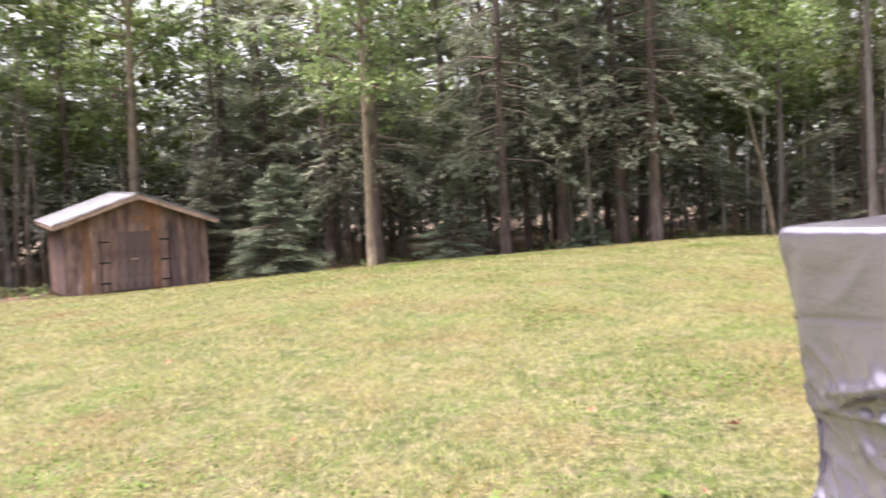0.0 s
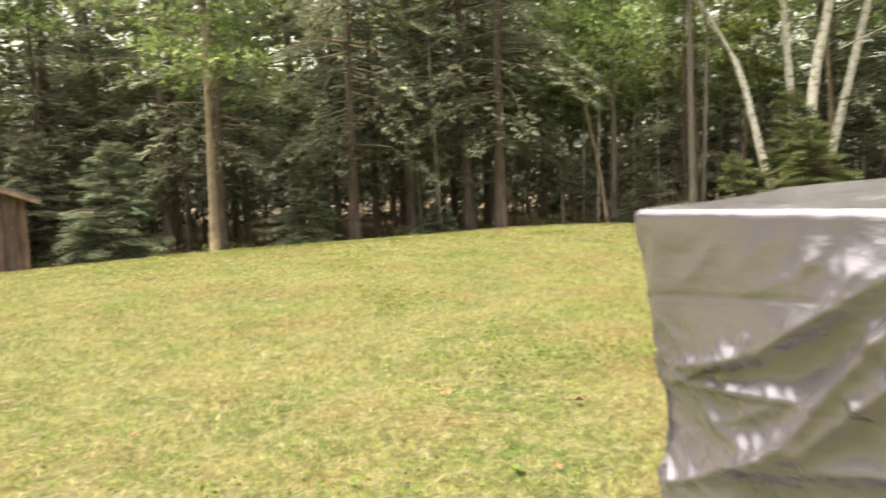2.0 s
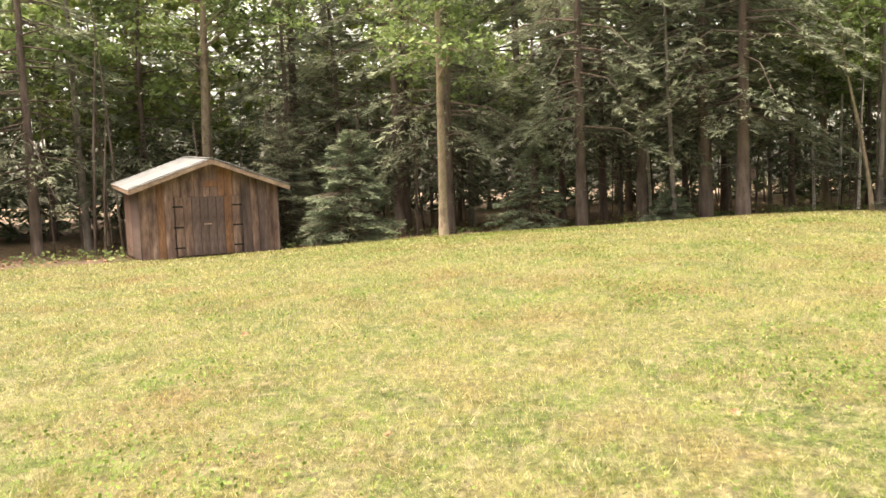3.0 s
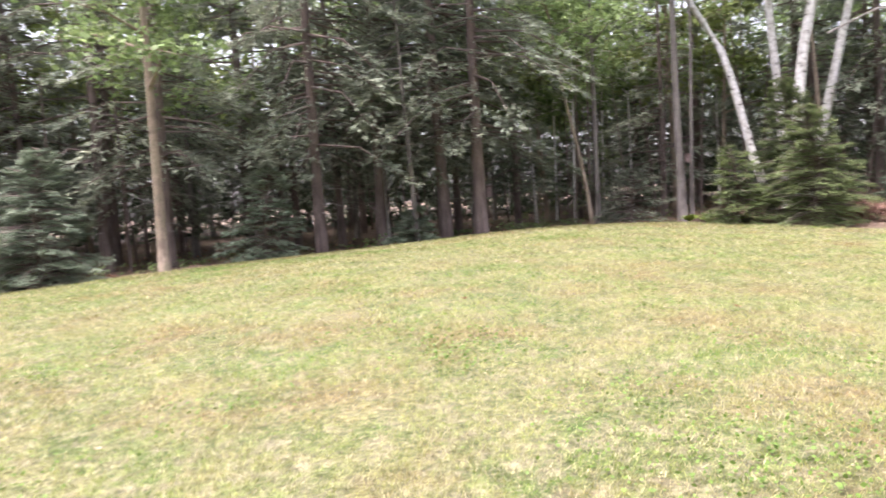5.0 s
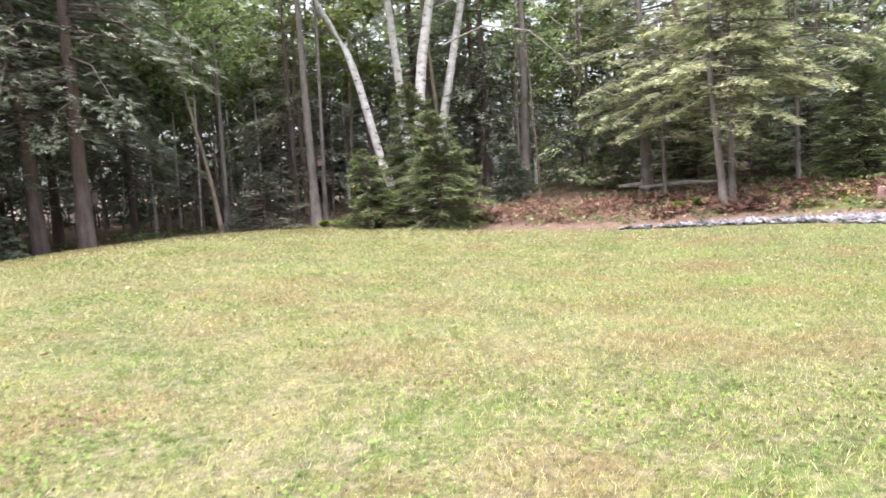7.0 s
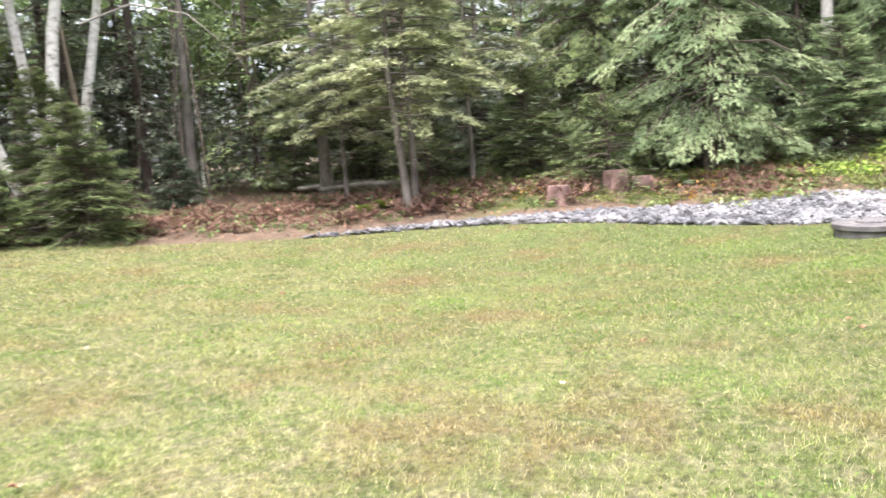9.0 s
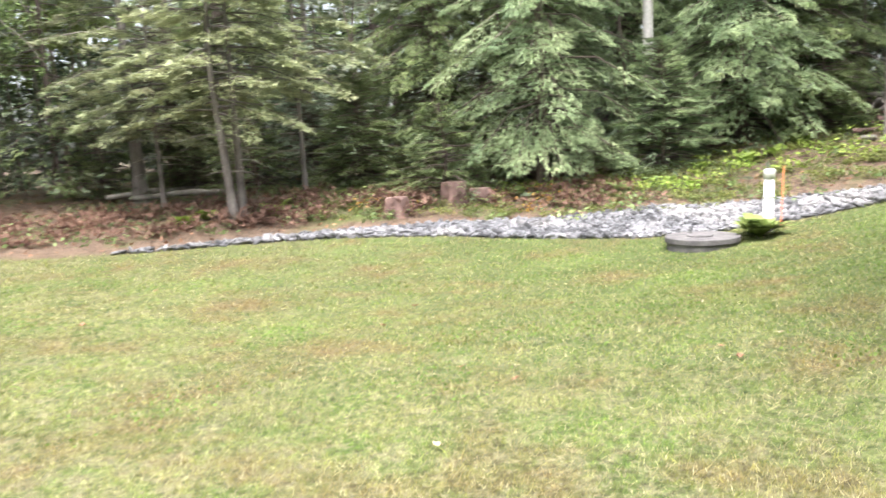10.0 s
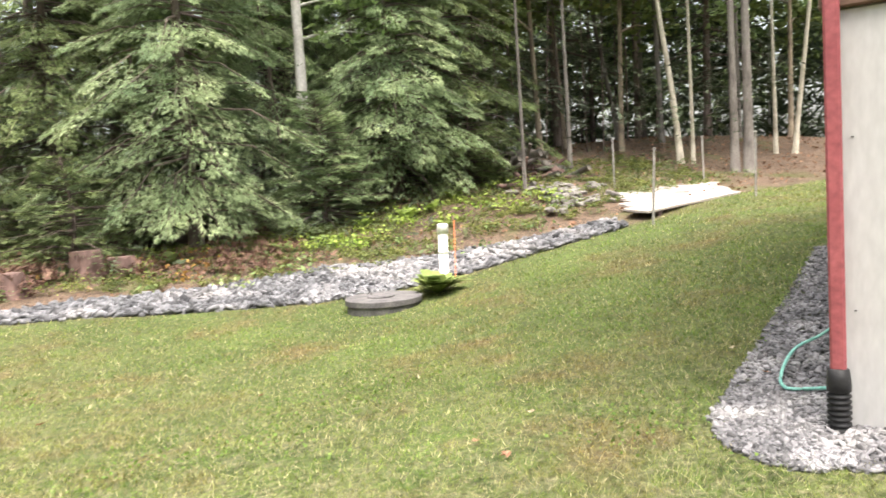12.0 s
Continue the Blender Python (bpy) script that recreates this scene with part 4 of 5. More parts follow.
def covered_thing():
    """A silver cover drawn over a square piece of garden furniture, with long slanting folds."""
    zt = 1.34
    L, A, B = Vector((0.75, 2.39)), Vector((0.24, -0.971)), Vector((0.971, 0.24))
    LA, LB = 1.75, 1.15
    z0 = ground(1.4, 1.7)
    H = zt - z0
    root = empty("furniture_cover", Matrix.Translation((L.x, L.y, z0)), "creased silver-grey weather cover over garden furniture on the lawn", "cover")
    corners = [Vector((0, 0)), A * LA, A * LA + B * LB, B * LB]
    nu, nv = 150, 110
    vs, ring = [], []
    r = 0.07
    per = []
    lens = [LA, LB, LA, LB]
    tot = sum(lens)
    n_all = 700
    for i in range(n_all):
        s = i / n_all * tot
        k = 0
        while s > lens[k]:
            s -= lens[k]
            k += 1
        a, b = corners[k], corners[(k + 1) % 4]
        t = (b - a).normalized()
        p = a + t * s
        nrm = Vector((t.y, -t.x))
        if nrm.dot(p - (A * LA + B * LB) / 2) < 0:
            nrm = -nrm
        # round the corners
        e0, e1 = s, lens[k] - s
        if e0 < r:
            c = a + t * r - nrm * r
            ang = (1 - e0 / r) * math.pi / 4
            p = c + nrm * math.cos(ang) * r - t * math.sin(ang) * r
            nrm = nrm * math.cos(ang) - t * math.sin(ang)
        elif e1 < r:
            c = b - t * r - nrm * r
            ang = (1 - e1 / r) * math.pi / 4
            p = c + nrm * math.cos(ang) * r + t * math.sin(ang) * r
            nrm = nrm * math.cos(ang) + t * math.sin(ang)
        per.append((p, nrm, i / n_all * tot))

    # creases of the cloth, as lines of (along the face, below the top), repeated all round
    lines = [[(0.67, 0.02), (0.62, 0.09), (0.56, 0.14), (0.46, 0.18)],
             [(0.92, 0.03), (0.81, 0.1), (0.7, 0.18), (0.61, 0.23), (0.46, 0.32), (0.34, 0.375)],
             [(0.41, 0.3), (0.39, 0.345), (0.28, 0.385), (0.14, 0.42)],
             [(0.94, 0.02), (0.91, 0.07), (0.85, 0.13), (0.78, 0.22), (0.69, 0.32), (0.61, 0.41), (0.52, 0.52), (0.4, 0.6), (0.25, 0.68), (0.1, 0.75)],
             [(1.0, 0.02), (0.93, 0.12), (0.88, 0.22), (0.78, 0.33), (0.68, 0.42), (0.55, 0.53), (0.43, 0.605)],
             [(1.05, 0.03), (0.97, 0.11), (0.89, 0.2)],
             [(0.55, 0.427), (0.31, 0.447), (0.14, 0.47)],
             [(1.1, 0.4), (0.93, 0.46), (0.76, 0.516), (0.43, 0.61)],
             [(1.09, 0.2), (1.02, 0.24), (0.96, 0.286), (0.89, 0.293)],
             [(0.88, 0.316), (0.81, 0.38), (0.77, 0.45), (0.765, 0.51)],
             [(0.78, 0.02), (0.7, 0.13), (0.67, 0.17)], [(0.73, 0.416), (0.67, 0.374)],
             [(0.61, 0.025), (0.49, 0.07), (0.39, 0.128)], [(0.36, 0.04), (0.27, 0.126), (0.2, 0.18)],
             [(0.5, 0.43), (0.4, 0.49), (0.26, 0.54)], [(1.02, 0.45), (0.92, 0.52), (0.8, 0.62)], [(0.35, 0.8), (0.6, 0.72), (0.95, 0.68)],
             [(1.1, 0.6), (0.9, 0.75), (0.7, 0.95)], [(0.1, 0.95), (0.4, 0.9), (0.7, 0.8)], [(0.22, 0.5), (0.3, 0.56), (0.42, 0.57)]]
    # how far each crease stands out, the width of its upper slope and of its lower slope
    depth = [0.018, 0.05, 0.02, 0.038, 0.04, 0.016, 0.022, 0.04, 0.022, 0.028, 0.016, 0.012, 0.012, 0.012, 0.02, 0.024, 0.03, 0.04, 0.035, 0.016]
    upper = [0.05, 0.13, 0.02, 0.035, 0.075, 0.04, 0.04, 0.08, 0.05, 0.07, 0.035, 0.018, 0.04, 0.05, 0.07, 0.07, 0.1, 0.1, 0.1, 0.05]
    lower = [0.03, 0.028, 0.02, 0.03, 0.03, 0.03, 0.03, 0.03, 0.06, 0.04, 0.025, 0.012, 0.03, 0.04, 0.03, 0.03, 0.04, 0.04, 0.04, 0.03]

    def creases(U, V):
        warp = np.array([0.012 * noise.noise(Vector((u * 6, v * 6, 4.0))) + 0.004 * noise.noise(Vector((u * 20, v * 20, 7.0))) for u, v in zip(U, V)])
        U = np.mod(U, 1.13)
        out = np.zeros(len(U))
        for line, a, up, down in zip(lines, depth, upper, lower):
            best, sign, along = np.full(len(U), 9.0), np.ones(len(U)), np.zeros(len(U))
            n = len(line) - 1
            for k in range(n):
                (x0, y0), (x1, y1) = line[k], line[k + 1]
                dx, dy = x1 - x0, y1 - y0
                t = np.clip(((U - x0) * dx + (V - y0) * dy) / (dx * dx + dy * dy), 0, 1)
                d = np.hypot(U - x0 - t * dx, V - y0 - t * dy)
                s = np.sign((U - x0) * dy - (V - y0) * dx)
                near = d < best
                best, sign, along = np.where(near, d, best), np.where(near, s, sign), np.where(near, (k + t) / n, along)
            d = np.abs(best * sign + warp * 0.6)
            wide = np.where(sign < 0, up, down)
            out += a * np.exp(-d / wide) * (0.35 + 0.65 * np.sin(np.pi * np.clip(along, 0.08, 0.92)))
        return out

    def fold(u, v, c):
        """Depth of the folds at u along the wall and v below the top."""
        q, w = 0.73 * u + 0.68 * v, -0.68 * u + 0.73 * v
        g = c + 0.02 * noise.noise(Vector((q * 2.2, w * 0.8, 3))) * min(1, v * 3)
        # small crumples that run with the folds, in patches
        patch = max(0.0, min(1.0, 0.35 + 2.2 * noise.noise(Vector((u * 3.1, v * 3.7, 6)))))
        g += patch * (0.004 * max(0.0, 1 - 3.2 * abs(noise.noise(Vector((q * 5, w * 13, 1))))) + 0.004 * max(0.0, 1 - 3 * abs(noise.noise(Vector((q * 12 + w * 5, w * 14 - q * 8, 9))))))
        # two sewn seams
        g -= 0.004 * math.exp(-(((v - 0.225 + 0.08 * (u - 0.17)) / 0.005) ** 2)) + 0.003 * math.exp(-(((v - 0.42 + 0.1 * (u - 0.72)) / 0.005) ** 2))
        pl = 0.009 * math.sin(u * 34 + v * 14 + 5 * noise.noise(Vector((u * 3, v * 2, 0)))) * math.exp(-v * 6)
        return g * (0.2 + 1.3 * min(1, v / 0.25)) + pl

    rows = []
    levels = 150
    for j in range(levels + 1):
        v = j / levels * H
        row = []
        cs = creases(np.array([q[2] for q in per]), np.full(len(per), v))
        for (p, nrm, u), c0 in zip(per, cs):
            waist = -0.055 * math.sin(min(1, v / H * 1.1) * math.pi) ** 1.3 + 0.03 * (v / H) ** 3
            off = fold(u, v, c0) - 0.03 * min(1, v / 0.5) + waist
            off = off * min(1, j / 14) - 0.012 * max(0, 1 - j / 2) ** 2
            hem = 0.03 * noise.noise(Vector((u * 3, 7, 0))) if j == levels else 0
            row.append((p.x + nrm.x * off, p.y + nrm.y * off, H - v + hem + 0.01))
        rows.append(row)
    vs = [q for row in rows for q in row]
    m = n_all
    fs = [(j * m + i, j * m + (i + 1) % m, (j + 1) * m + (i + 1) % m, (j + 1) * m + i) for j in range(levels) for i in range(m)]
    skirt = mesh_of("skirt", vs, fs, M_TARP, True)
    child("skirt", skirt, root)
    # the top, slightly crowned, as rings drawn in from the edge
    c = (A * LA + B * LB) / 2
    tv, tf = [], []
    rings = 16
    for j in range(rings + 1):
        f = 1 - j / rings
        for q in rows[0]:
            x, y = c.x + (q[0] - c.x) * f, c.y + (q[1] - c.y) * f
            lift = max(0.0, min(1.0, (Vector((x, y)).dot(B) - 0.12) / 0.4))
            crown = 0.045 * lift * lift * (3 - 2 * lift) * min(1, (1 - f) * 5) + 0.008 * min(1, (1 - f) * 2.6) ** 0.8 + 0.01 * noise.noise(Vector((x * 3, y * 3, 0))) * min(1, j / 3) + 0.004 * noise.noise(Vector((x * 12, y * 12, 2))) * min(1, j / 3)
            tv.append((x, y, H + (0.016 + crown if j else 0.01)))
    tf = [(j * m + i, (j + 1) * m + i, (j + 1) * m + (i + 1) % m, j * m + (i + 1) % m) for j in range(rings) for i in range(m)]
    child("top_panel", mesh_of("top_panel", tv, tf, M_TARP, True), root)
    return root


covered_thing()

# ---- the house ----


def house():
    """A concrete basement wall with a storey above; x runs along the wall to the camera's side."""
    A = Vector((-0.77, -0.638, 0))
    yaw = math.degrees(math.atan2(A.y, A.x))
    root = empty("house", pose(7.08, 3.32, 0, 0, 0, yaw), "house with a stained pale concrete basement wall and brown upper storey", "house")
    W, D, TOP = 9.5, 8.0, 2.4
    # local y to the left of x: the house lies on that side
    base = -0.5
    for nm, sx, sy, at in (("basement_wall", W, 0.25, (W / 2, 0.125, (TOP + base) / 2)), ("basement_wall", 0.25, D - 0.5, (0.125, D / 2, (TOP + base) / 2)),
                           ("basement_wall", 0.25, D - 0.5, (W - 0.125, D / 2, (TOP + base) / 2)), ("basement_wall", W, 0.25, (W / 2, D - 0.125, (TOP + base) / 2))):
        part(nm, block(nm, sx, sy, TOP - base, M_CONCRETE, 0.012), root, at)
    part("sill_board", block("sill_board", W + 0.08, D + 0.08, 0.26, M_SIDING, 0.008), root, (W / 2, D / 2, TOP + 0.13))
    part("upper_core", block("upper_core", W - 0.06, D - 0.06, 2.4, M_SIDING, 0.004), root, (W / 2, D / 2, TOP + 0.26 + 1.2))
    fb = block("siding_board", W, 0.02, 0.145, M_SIDING, 0.003)
    eb = block("siding_board", 0.02, D, 0.145, M_SIDING, 0.003)
    for j in range(16):
        z = TOP + 0.34 + j * 0.15
        part("siding_board", fb, root, (W / 2, 0.012, z), rx=5)
        part("siding_board", fb, root, (W / 2, D - 0.012, z), rx=-5)
        part("siding_board", eb, root, (0.012, D / 2, z), ry=-5)
        part("siding_board", eb, root, (W - 0.012, D / 2, z), ry=5)
    ang = 30
    rl = (D / 2 + 0.45) / math.cos(radians(ang))
    rz = TOP + 2.66 + math.tan(radians(ang)) * (D / 2) / 2 - 0.03
    for s in (-1, 1):
        part("roof_slope", block("roof_slope", W + 0.8, rl, 0.14, M_SHINGLE, 0.01), root, (W / 2, D / 2 + s * (D / 4 + 0.2), rz), rx=-s * ang)
    g = bmesh.new()
    for x0 in (0.02, W - 0.12):
        v = [g.verts.new(p) for x in (x0, x0 + 0.1) for p in ((x, 0.05, TOP + 2.62), (x, D - 0.05, TOP + 2.62), (x, D / 2, TOP + 2.62 + math.tan(radians(ang)) * (D / 2) * 0.96))]
        for f in ((0, 2, 1), (3, 4, 5), (0, 1, 4, 3), (1, 2, 5, 4), (2, 0, 3, 5)):
            g.faces.new([v[i] for i in f])
    me = bpy.data.meshes.new("gable")
    g.to_mesh(me)
    g.free()
    me.materials.append(M_SIDING)
    child("gable", me, root)
    for x in (0.1, 0.5, 0.9, 1.5, 2.1, 2.7, 3.3, 3.9, 4.5):
        for z in (0.85, 1.75):
            part("form_tie", block("form_tie", 0.012, 0.006, 0.006, M_IRON, 0), root, (x, -0.002, z))
    return root


house()


def downspout():
    gz = ground(7.03, 3.37)
    A = Vector((-0.77, -0.638, 0))
    yaw = math.degrees(math.atan2(A.y, A.x))
    root = empty("downspout", pose(7.02, 3.36, gz, 0, 0, yaw), "red painted metal downspout fixed to the house corner", "downspout")
    part("pipe", block("pipe", 0.076, 0.06, 4.9, M_RED, 0.012), root, (0.0, 0, 0.33 + 2.45))
    for k in (-1, 0, 1):
        part("rib", block("rib", 0.012, 0.006, 4.86, M_RED, 0.002), root, (k * 0.022, 0.031, 0.33 + 2.45))
    part("strap", block("strap", 0.09, 0.066, 0.03, M_RED, 0.003), root, (0, 0, 2.9), label="red strap")
    path, rad = [], []
    for k in range(34):
        path.append((0, 0, -0.03 + k * 0.0075))
        rad.append(0.06 if (k // 2) % 2 else 0.049)
    part("corrugated_adapter", tube_mesh("corrugated_adapter", path, rad, M_BLACK, 20), root, label="black corrugated drain adapter")
    part("adapter_collar", tube_mesh("adapter_collar", [(0, 0, 0.22), (0, 0, 0.225), (0, 0, 0.27), (0, 0, 0.34), (0, 0, 0.345)], [0.05, 0.06, 0.06, 0.052, 0.04], M_BLACK, 16), root,
         label="smooth black collar")
    return root


downspout()


def smooth_path(points, steps=8):
    """Catmull-Rom through points."""
    pts = [Vector(p) for p in points]
    pts = [pts[0] * 2 - pts[1]] + pts + [pts[-1] * 2 - pts[-2]]
    out = []
    for i in range(1, len(pts) - 2):
        a, b, c, d = pts[i - 1: i + 3]
        for k in range(steps):
            t = k / steps
            out.append(0.5 * (2 * b + (c - a) * t + (2 * a - 5 * b + 4 * c - d) * t * t + (3 * b - a - 3 * c + d) * t**3))
    return out + [pts[-2]]


def hose():
    pts = [(8.55, 1.75), (8.18, 2.3), (8.02, 2.7), (7.82, 3.0), (7.66, 3.12), (7.55, 3.06), (7.45, 2.9), (7.5, 2.7)]
    zs = [0.05, 0.12, 0.13, 0.07, 0.045, 0.045, 0.045, 0.04]
    q = smooth_path([(x, y, ground(x, y) + z) for (x, y), z in zip(pts, zs)])
    o = q[0].copy()
    root = empty("garden_hose", Matrix.Translation(o), "looped teal garden hose lying on the gravel", "hose")
    child("hose_tube", tube_mesh("hose_tube", [p - o for p in q], [0.011] * len(q), M_HOSE, 8), root)
    child("hose_coupling", tube_mesh("hose_coupling", [q[-1] - o, q[-1] - o + Vector((0.0, -0.05, 0))], [0.016, 0.016], M_POST, 8), root, "metal hose coupling")
    return root


hose()

# ---- the well, the casing and its plant ----


def well_lid():
    x, y = 15.67, 3.67
    root = empty("concrete_well", pose(x, y, ground(x, y), 0, 0, 20), "round grey concrete well lid with weathered rings", "well lid")
    prof = [(0.0, 0.60), (0.11, 0.60), (0.135, 0.585)]
    child("well_ring", tube_mesh("well_ring", [(0, 0, -0.1), (0, 0, 0.08), (0, 0, 0.082)], [0.585, 0.585, 0.5], M_LID, 48), root)
    child("cover_slab", tube_mesh("cover_slab", [(0, 0, 0.085), (0, 0, 0.09), (0, 0, 0.168), (0, 0, 0.176), (0, 0, 0.178)], [0.4, 0.62, 0.62, 0.605, 0.5], M_LID, 48), root)
    for ob in root.children:
        ob.data.polygons.foreach_set("use_smooth", [False] * len(ob.data.polygons))
    child("lifting_ring", tube_mesh("lifting_ring", [(0.35, 0, 0.18), (0.38, 0, 0.22), (0.43, 0, 0.22), (0.46, 0, 0.18)], [0.009] * 4, M_IRON, 6), root, "rusty lifting ring")
    child("hatch", tube_mesh("hatch", [(0, 0.05, 0.17), (0, 0.05, 0.171), (0, 0.05, 0.2), (0, 0.05, 0.205)], [0.2, 0.22, 0.22, 0.19], M_LID, 24), root, "small round hatch")
    return root


well_lid()


def casing():
    x, y = 16.05, 2.5
    z = ground(x, y)
    root = empty("well_casing", pose(x, y, z, 1.0, -1.0, 0), "white well casing pipe with a cap, standing beside a hosta", "well casing")
    H = 1.08
    child("casing_pipe", tube_mesh("casing_pipe", [(0, 0, -0.2), (0, 0, H - 0.14)], [0.082, 0.082], M_PVC, 24), root)
    child("cap", tube_mesh("cap", [(0, 0, H - 0.16), (0, 0, H - 0.155), (0, 0, H - 0.02), (0, 0, H), (0, 0, H + 0.005)], [0.08, 0.096, 0.096, 0.085, 0.04], M_PVC, 24), root, "white cap")
    child("collar", tube_mesh("collar", [(0, 0, H - 0.5), (0, 0, H - 0.495), (0, 0, H - 0.46), (0, 0, H - 0.455)], [0.08, 0.09, 0.09, 0.08], M_PVC, 24), root)
    child("conduit", tube_mesh("conduit", [(0.12, -0.1, -0.1), (0.12, -0.1, H - 0.1), (0.07, -0.05, H - 0.04)], [0.014] * 3, M_POST, 8), root, "thin grey conduit")
    marker = empty("marker_stake", pose(x + 0.28, y - 0.3, ground(x + 0.28, y - 0.3), 2, 0, 0), "thin orange marker stake", "stake")
    child("stake", tube_mesh("stake", [(0, 0, -0.1), (0, 0, 1.05)], [0.009, 0.009], M_RED_STAKE, 6), marker)
    return root


casing()


def stem_plant(name, x, y, size, n, mat, seed, label, category="plant", group="", dz=0.0):
    """Arching pointed leaves from one crown."""
    rng = np.random.default_rng(seed)
    root = empty(name, Matrix.Translation((x, y, ground(x, y) + dz)), label, category, group)
    for k in range(n):
        a, L = rng.uniform(0, 6.28), size * rng.uniform(0.6, 1.1)
        tilt = rng.uniform(0.2, 0.95)
        w = L * 0.24
        bm = bmesh.new()
        prev = None
        for i, s in enumerate((0, 0.25, 0.5, 0.75, 1.0)):
            rr = L * s * (0.55 + 0.45 * tilt)
            z = L * (0.95 - 0.6 * tilt) * (s - 0.55 * s * s) * 1.65
            hw = w * math.sin(math.pi * min(1, 0.06 + s * 0.92)) * 0.9 if i else 0.006
            c, sn = math.cos(a), math.sin(a)
            row = [bm.verts.new((c * rr - sn * q * hw, sn * rr + c * q * hw, z - (0.15 * hw if q == 0 else 0))) for q in (-1, 0, 1)]
            if prev:
                bm.faces.new((prev[0], prev[1], row[1], row[0]))
                bm.faces.new((prev[1], prev[2], row[2], row[1]))
            prev = row
        me = bpy.data.meshes.new("leaf")
        bm.to_mesh(me)
        bm.free()
        me.materials.append(mat)
        child("leaf", me, root)
    return root


stem_plant("hosta", 15.75, 2.72, 0.6, 60, M_HOSTA, 31, "leafy yellow-green hosta at the foot of the white casing")
for k, (x, y, s) in enumerate([(14.1, 22.75, 0.5), (14.45, 22.35, 0.5), (13.8, 23.1, 0.42), (14.65, 22.6, 0.42), (13.45, 23.55, 0.4)]):
    stem_plant("fern", x, y, s, 26, M_FERN, 40 + k, "bright green fern at the lawn's edge", group="ferns by the birches")
for k, (x, y, s) in enumerate([(19.4, 12.6, 0.6), (18.7, 14.6, 0.5), (21.5, 2.6, 0.45), (21.2, 1.6, 0.5), (21.4, 0.9, 0.4), (20.9, 3.4, 0.35), (21.9, 0.2, 0.45), (19.4, 14.4, 0.5), (20.6, 4.6, 0.5), (21.0, 7.0, 0.5)]):
    stem_plant("fern", x, y, s, 22, M_FERN if k not in (8, 9) else M_LEAF_YELLOW, 50 + k, "yellow-green fern on the bank above the stones", group="ferns on the bank")

# ---- posts, planks, stumps, logs ----


def stake_post(x, y, h, lean=0.0, first=[None]):
    """A steel post with studs down one face."""
    if first[0] is None:
        root = empty("fence_post", Matrix(), "thin grey steel post driven into the ground", "post", "steel posts round the planks")
        child("post_flange", block("post_flange", 0.045, 0.008, 1.45, M_POST, 0.001, (0, 0, 0.5)), root)
        child("post_web", block("post_web", 0.008, 0.035, 1.45, M_POST, 0.001, (0, 0.021, 0.5)), root)
        child("post_cap", block("post_cap", 0.055, 0.05, 0.03, M_POST, 0.006, (0, 0.01, 1.235)), root, "pale post tip")
        first[0] = root
    else:
        root = copy_thing(first[0], Matrix())
    root.matrix_basis = pose(x, y, ground(x, y) + h - 1.25, 0, lean, random.uniform(0, 90))
    return root


for x, y, top_z, lean in ((20.22, -3.43, 2.47, 0), (16.01, -1.65, 2.06, -3), (19.82, -5.75, 2.42, 0.5), (16.81, -4.7, 2.31, -1.5)):
    stake_post(x, y, top_z - ground(x, y), lean)


def planks():
    """A stack of pale planks laid across bearers on the slope, with staggered ends."""
    rng = np.random.default_rng(33)
    corners = {k: Vector(v) for k, v in {"nl": (16.45, -1.85, 0.84), "nr": (17.5, -4.6, 1.0), "fr": (20.1, -5.85, 1.24), "fl": (19.5, -3.1, 1.14)}.items()}
    n = 9
    for k in range(n):
        f = (k + 0.5) / n
        a = corners["nl"].lerp(corners["fl"], f)
        b = corners["nr"].lerp(corners["fr"], f)
        d = (b - a).normalized()
        a, b = a - d * rng.uniform(0.0, 0.45), b + d * rng.uniform(0.0, 0.45)
        mid = (a + b) / 2
        w = (corners["fl"] - corners["nl"]).length / n
        me = block("plank_board", (b - a).length, w - 0.02, 0.05, M_WHITE, 0.006)
        root = new("plank", me)
        side = (corners["fl"] - corners["nl"]).normalized()
        up = d.cross(side).normalized()
        if up.z < 0:
            up = -up
        m = Matrix((d, up.cross(d), up)).transposed().to_4x4()
        root.matrix_basis = Matrix.Translation(mid + Vector((0, 0, 0.02))) @ m
        tagged(root, "pale weathered plank laid side by side on the slope", "plank", "laid planks")
    for f in (0.12, 0.5, 0.88):
        a, b = corners["nl"].lerp(corners["nr"], f), corners["fl"].lerp(corners["fr"], f)
        d = (b - a).normalized()
        me = block("bearer", 0.1, (b - a).length, 0.22, M_BOARD_GREY, 0.01)
        ob = new("bearer", me)
        ob.matrix_basis = Matrix.Translation((a + b) / 2 - Vector((0, 0, 0.13))) @ d.to_track_quat("Y", "Z").to_matrix().to_4x4()
        tagged(ob, "grey timber bearer half sunk under the pale planks", "bearer", "plank bearers")


planks()


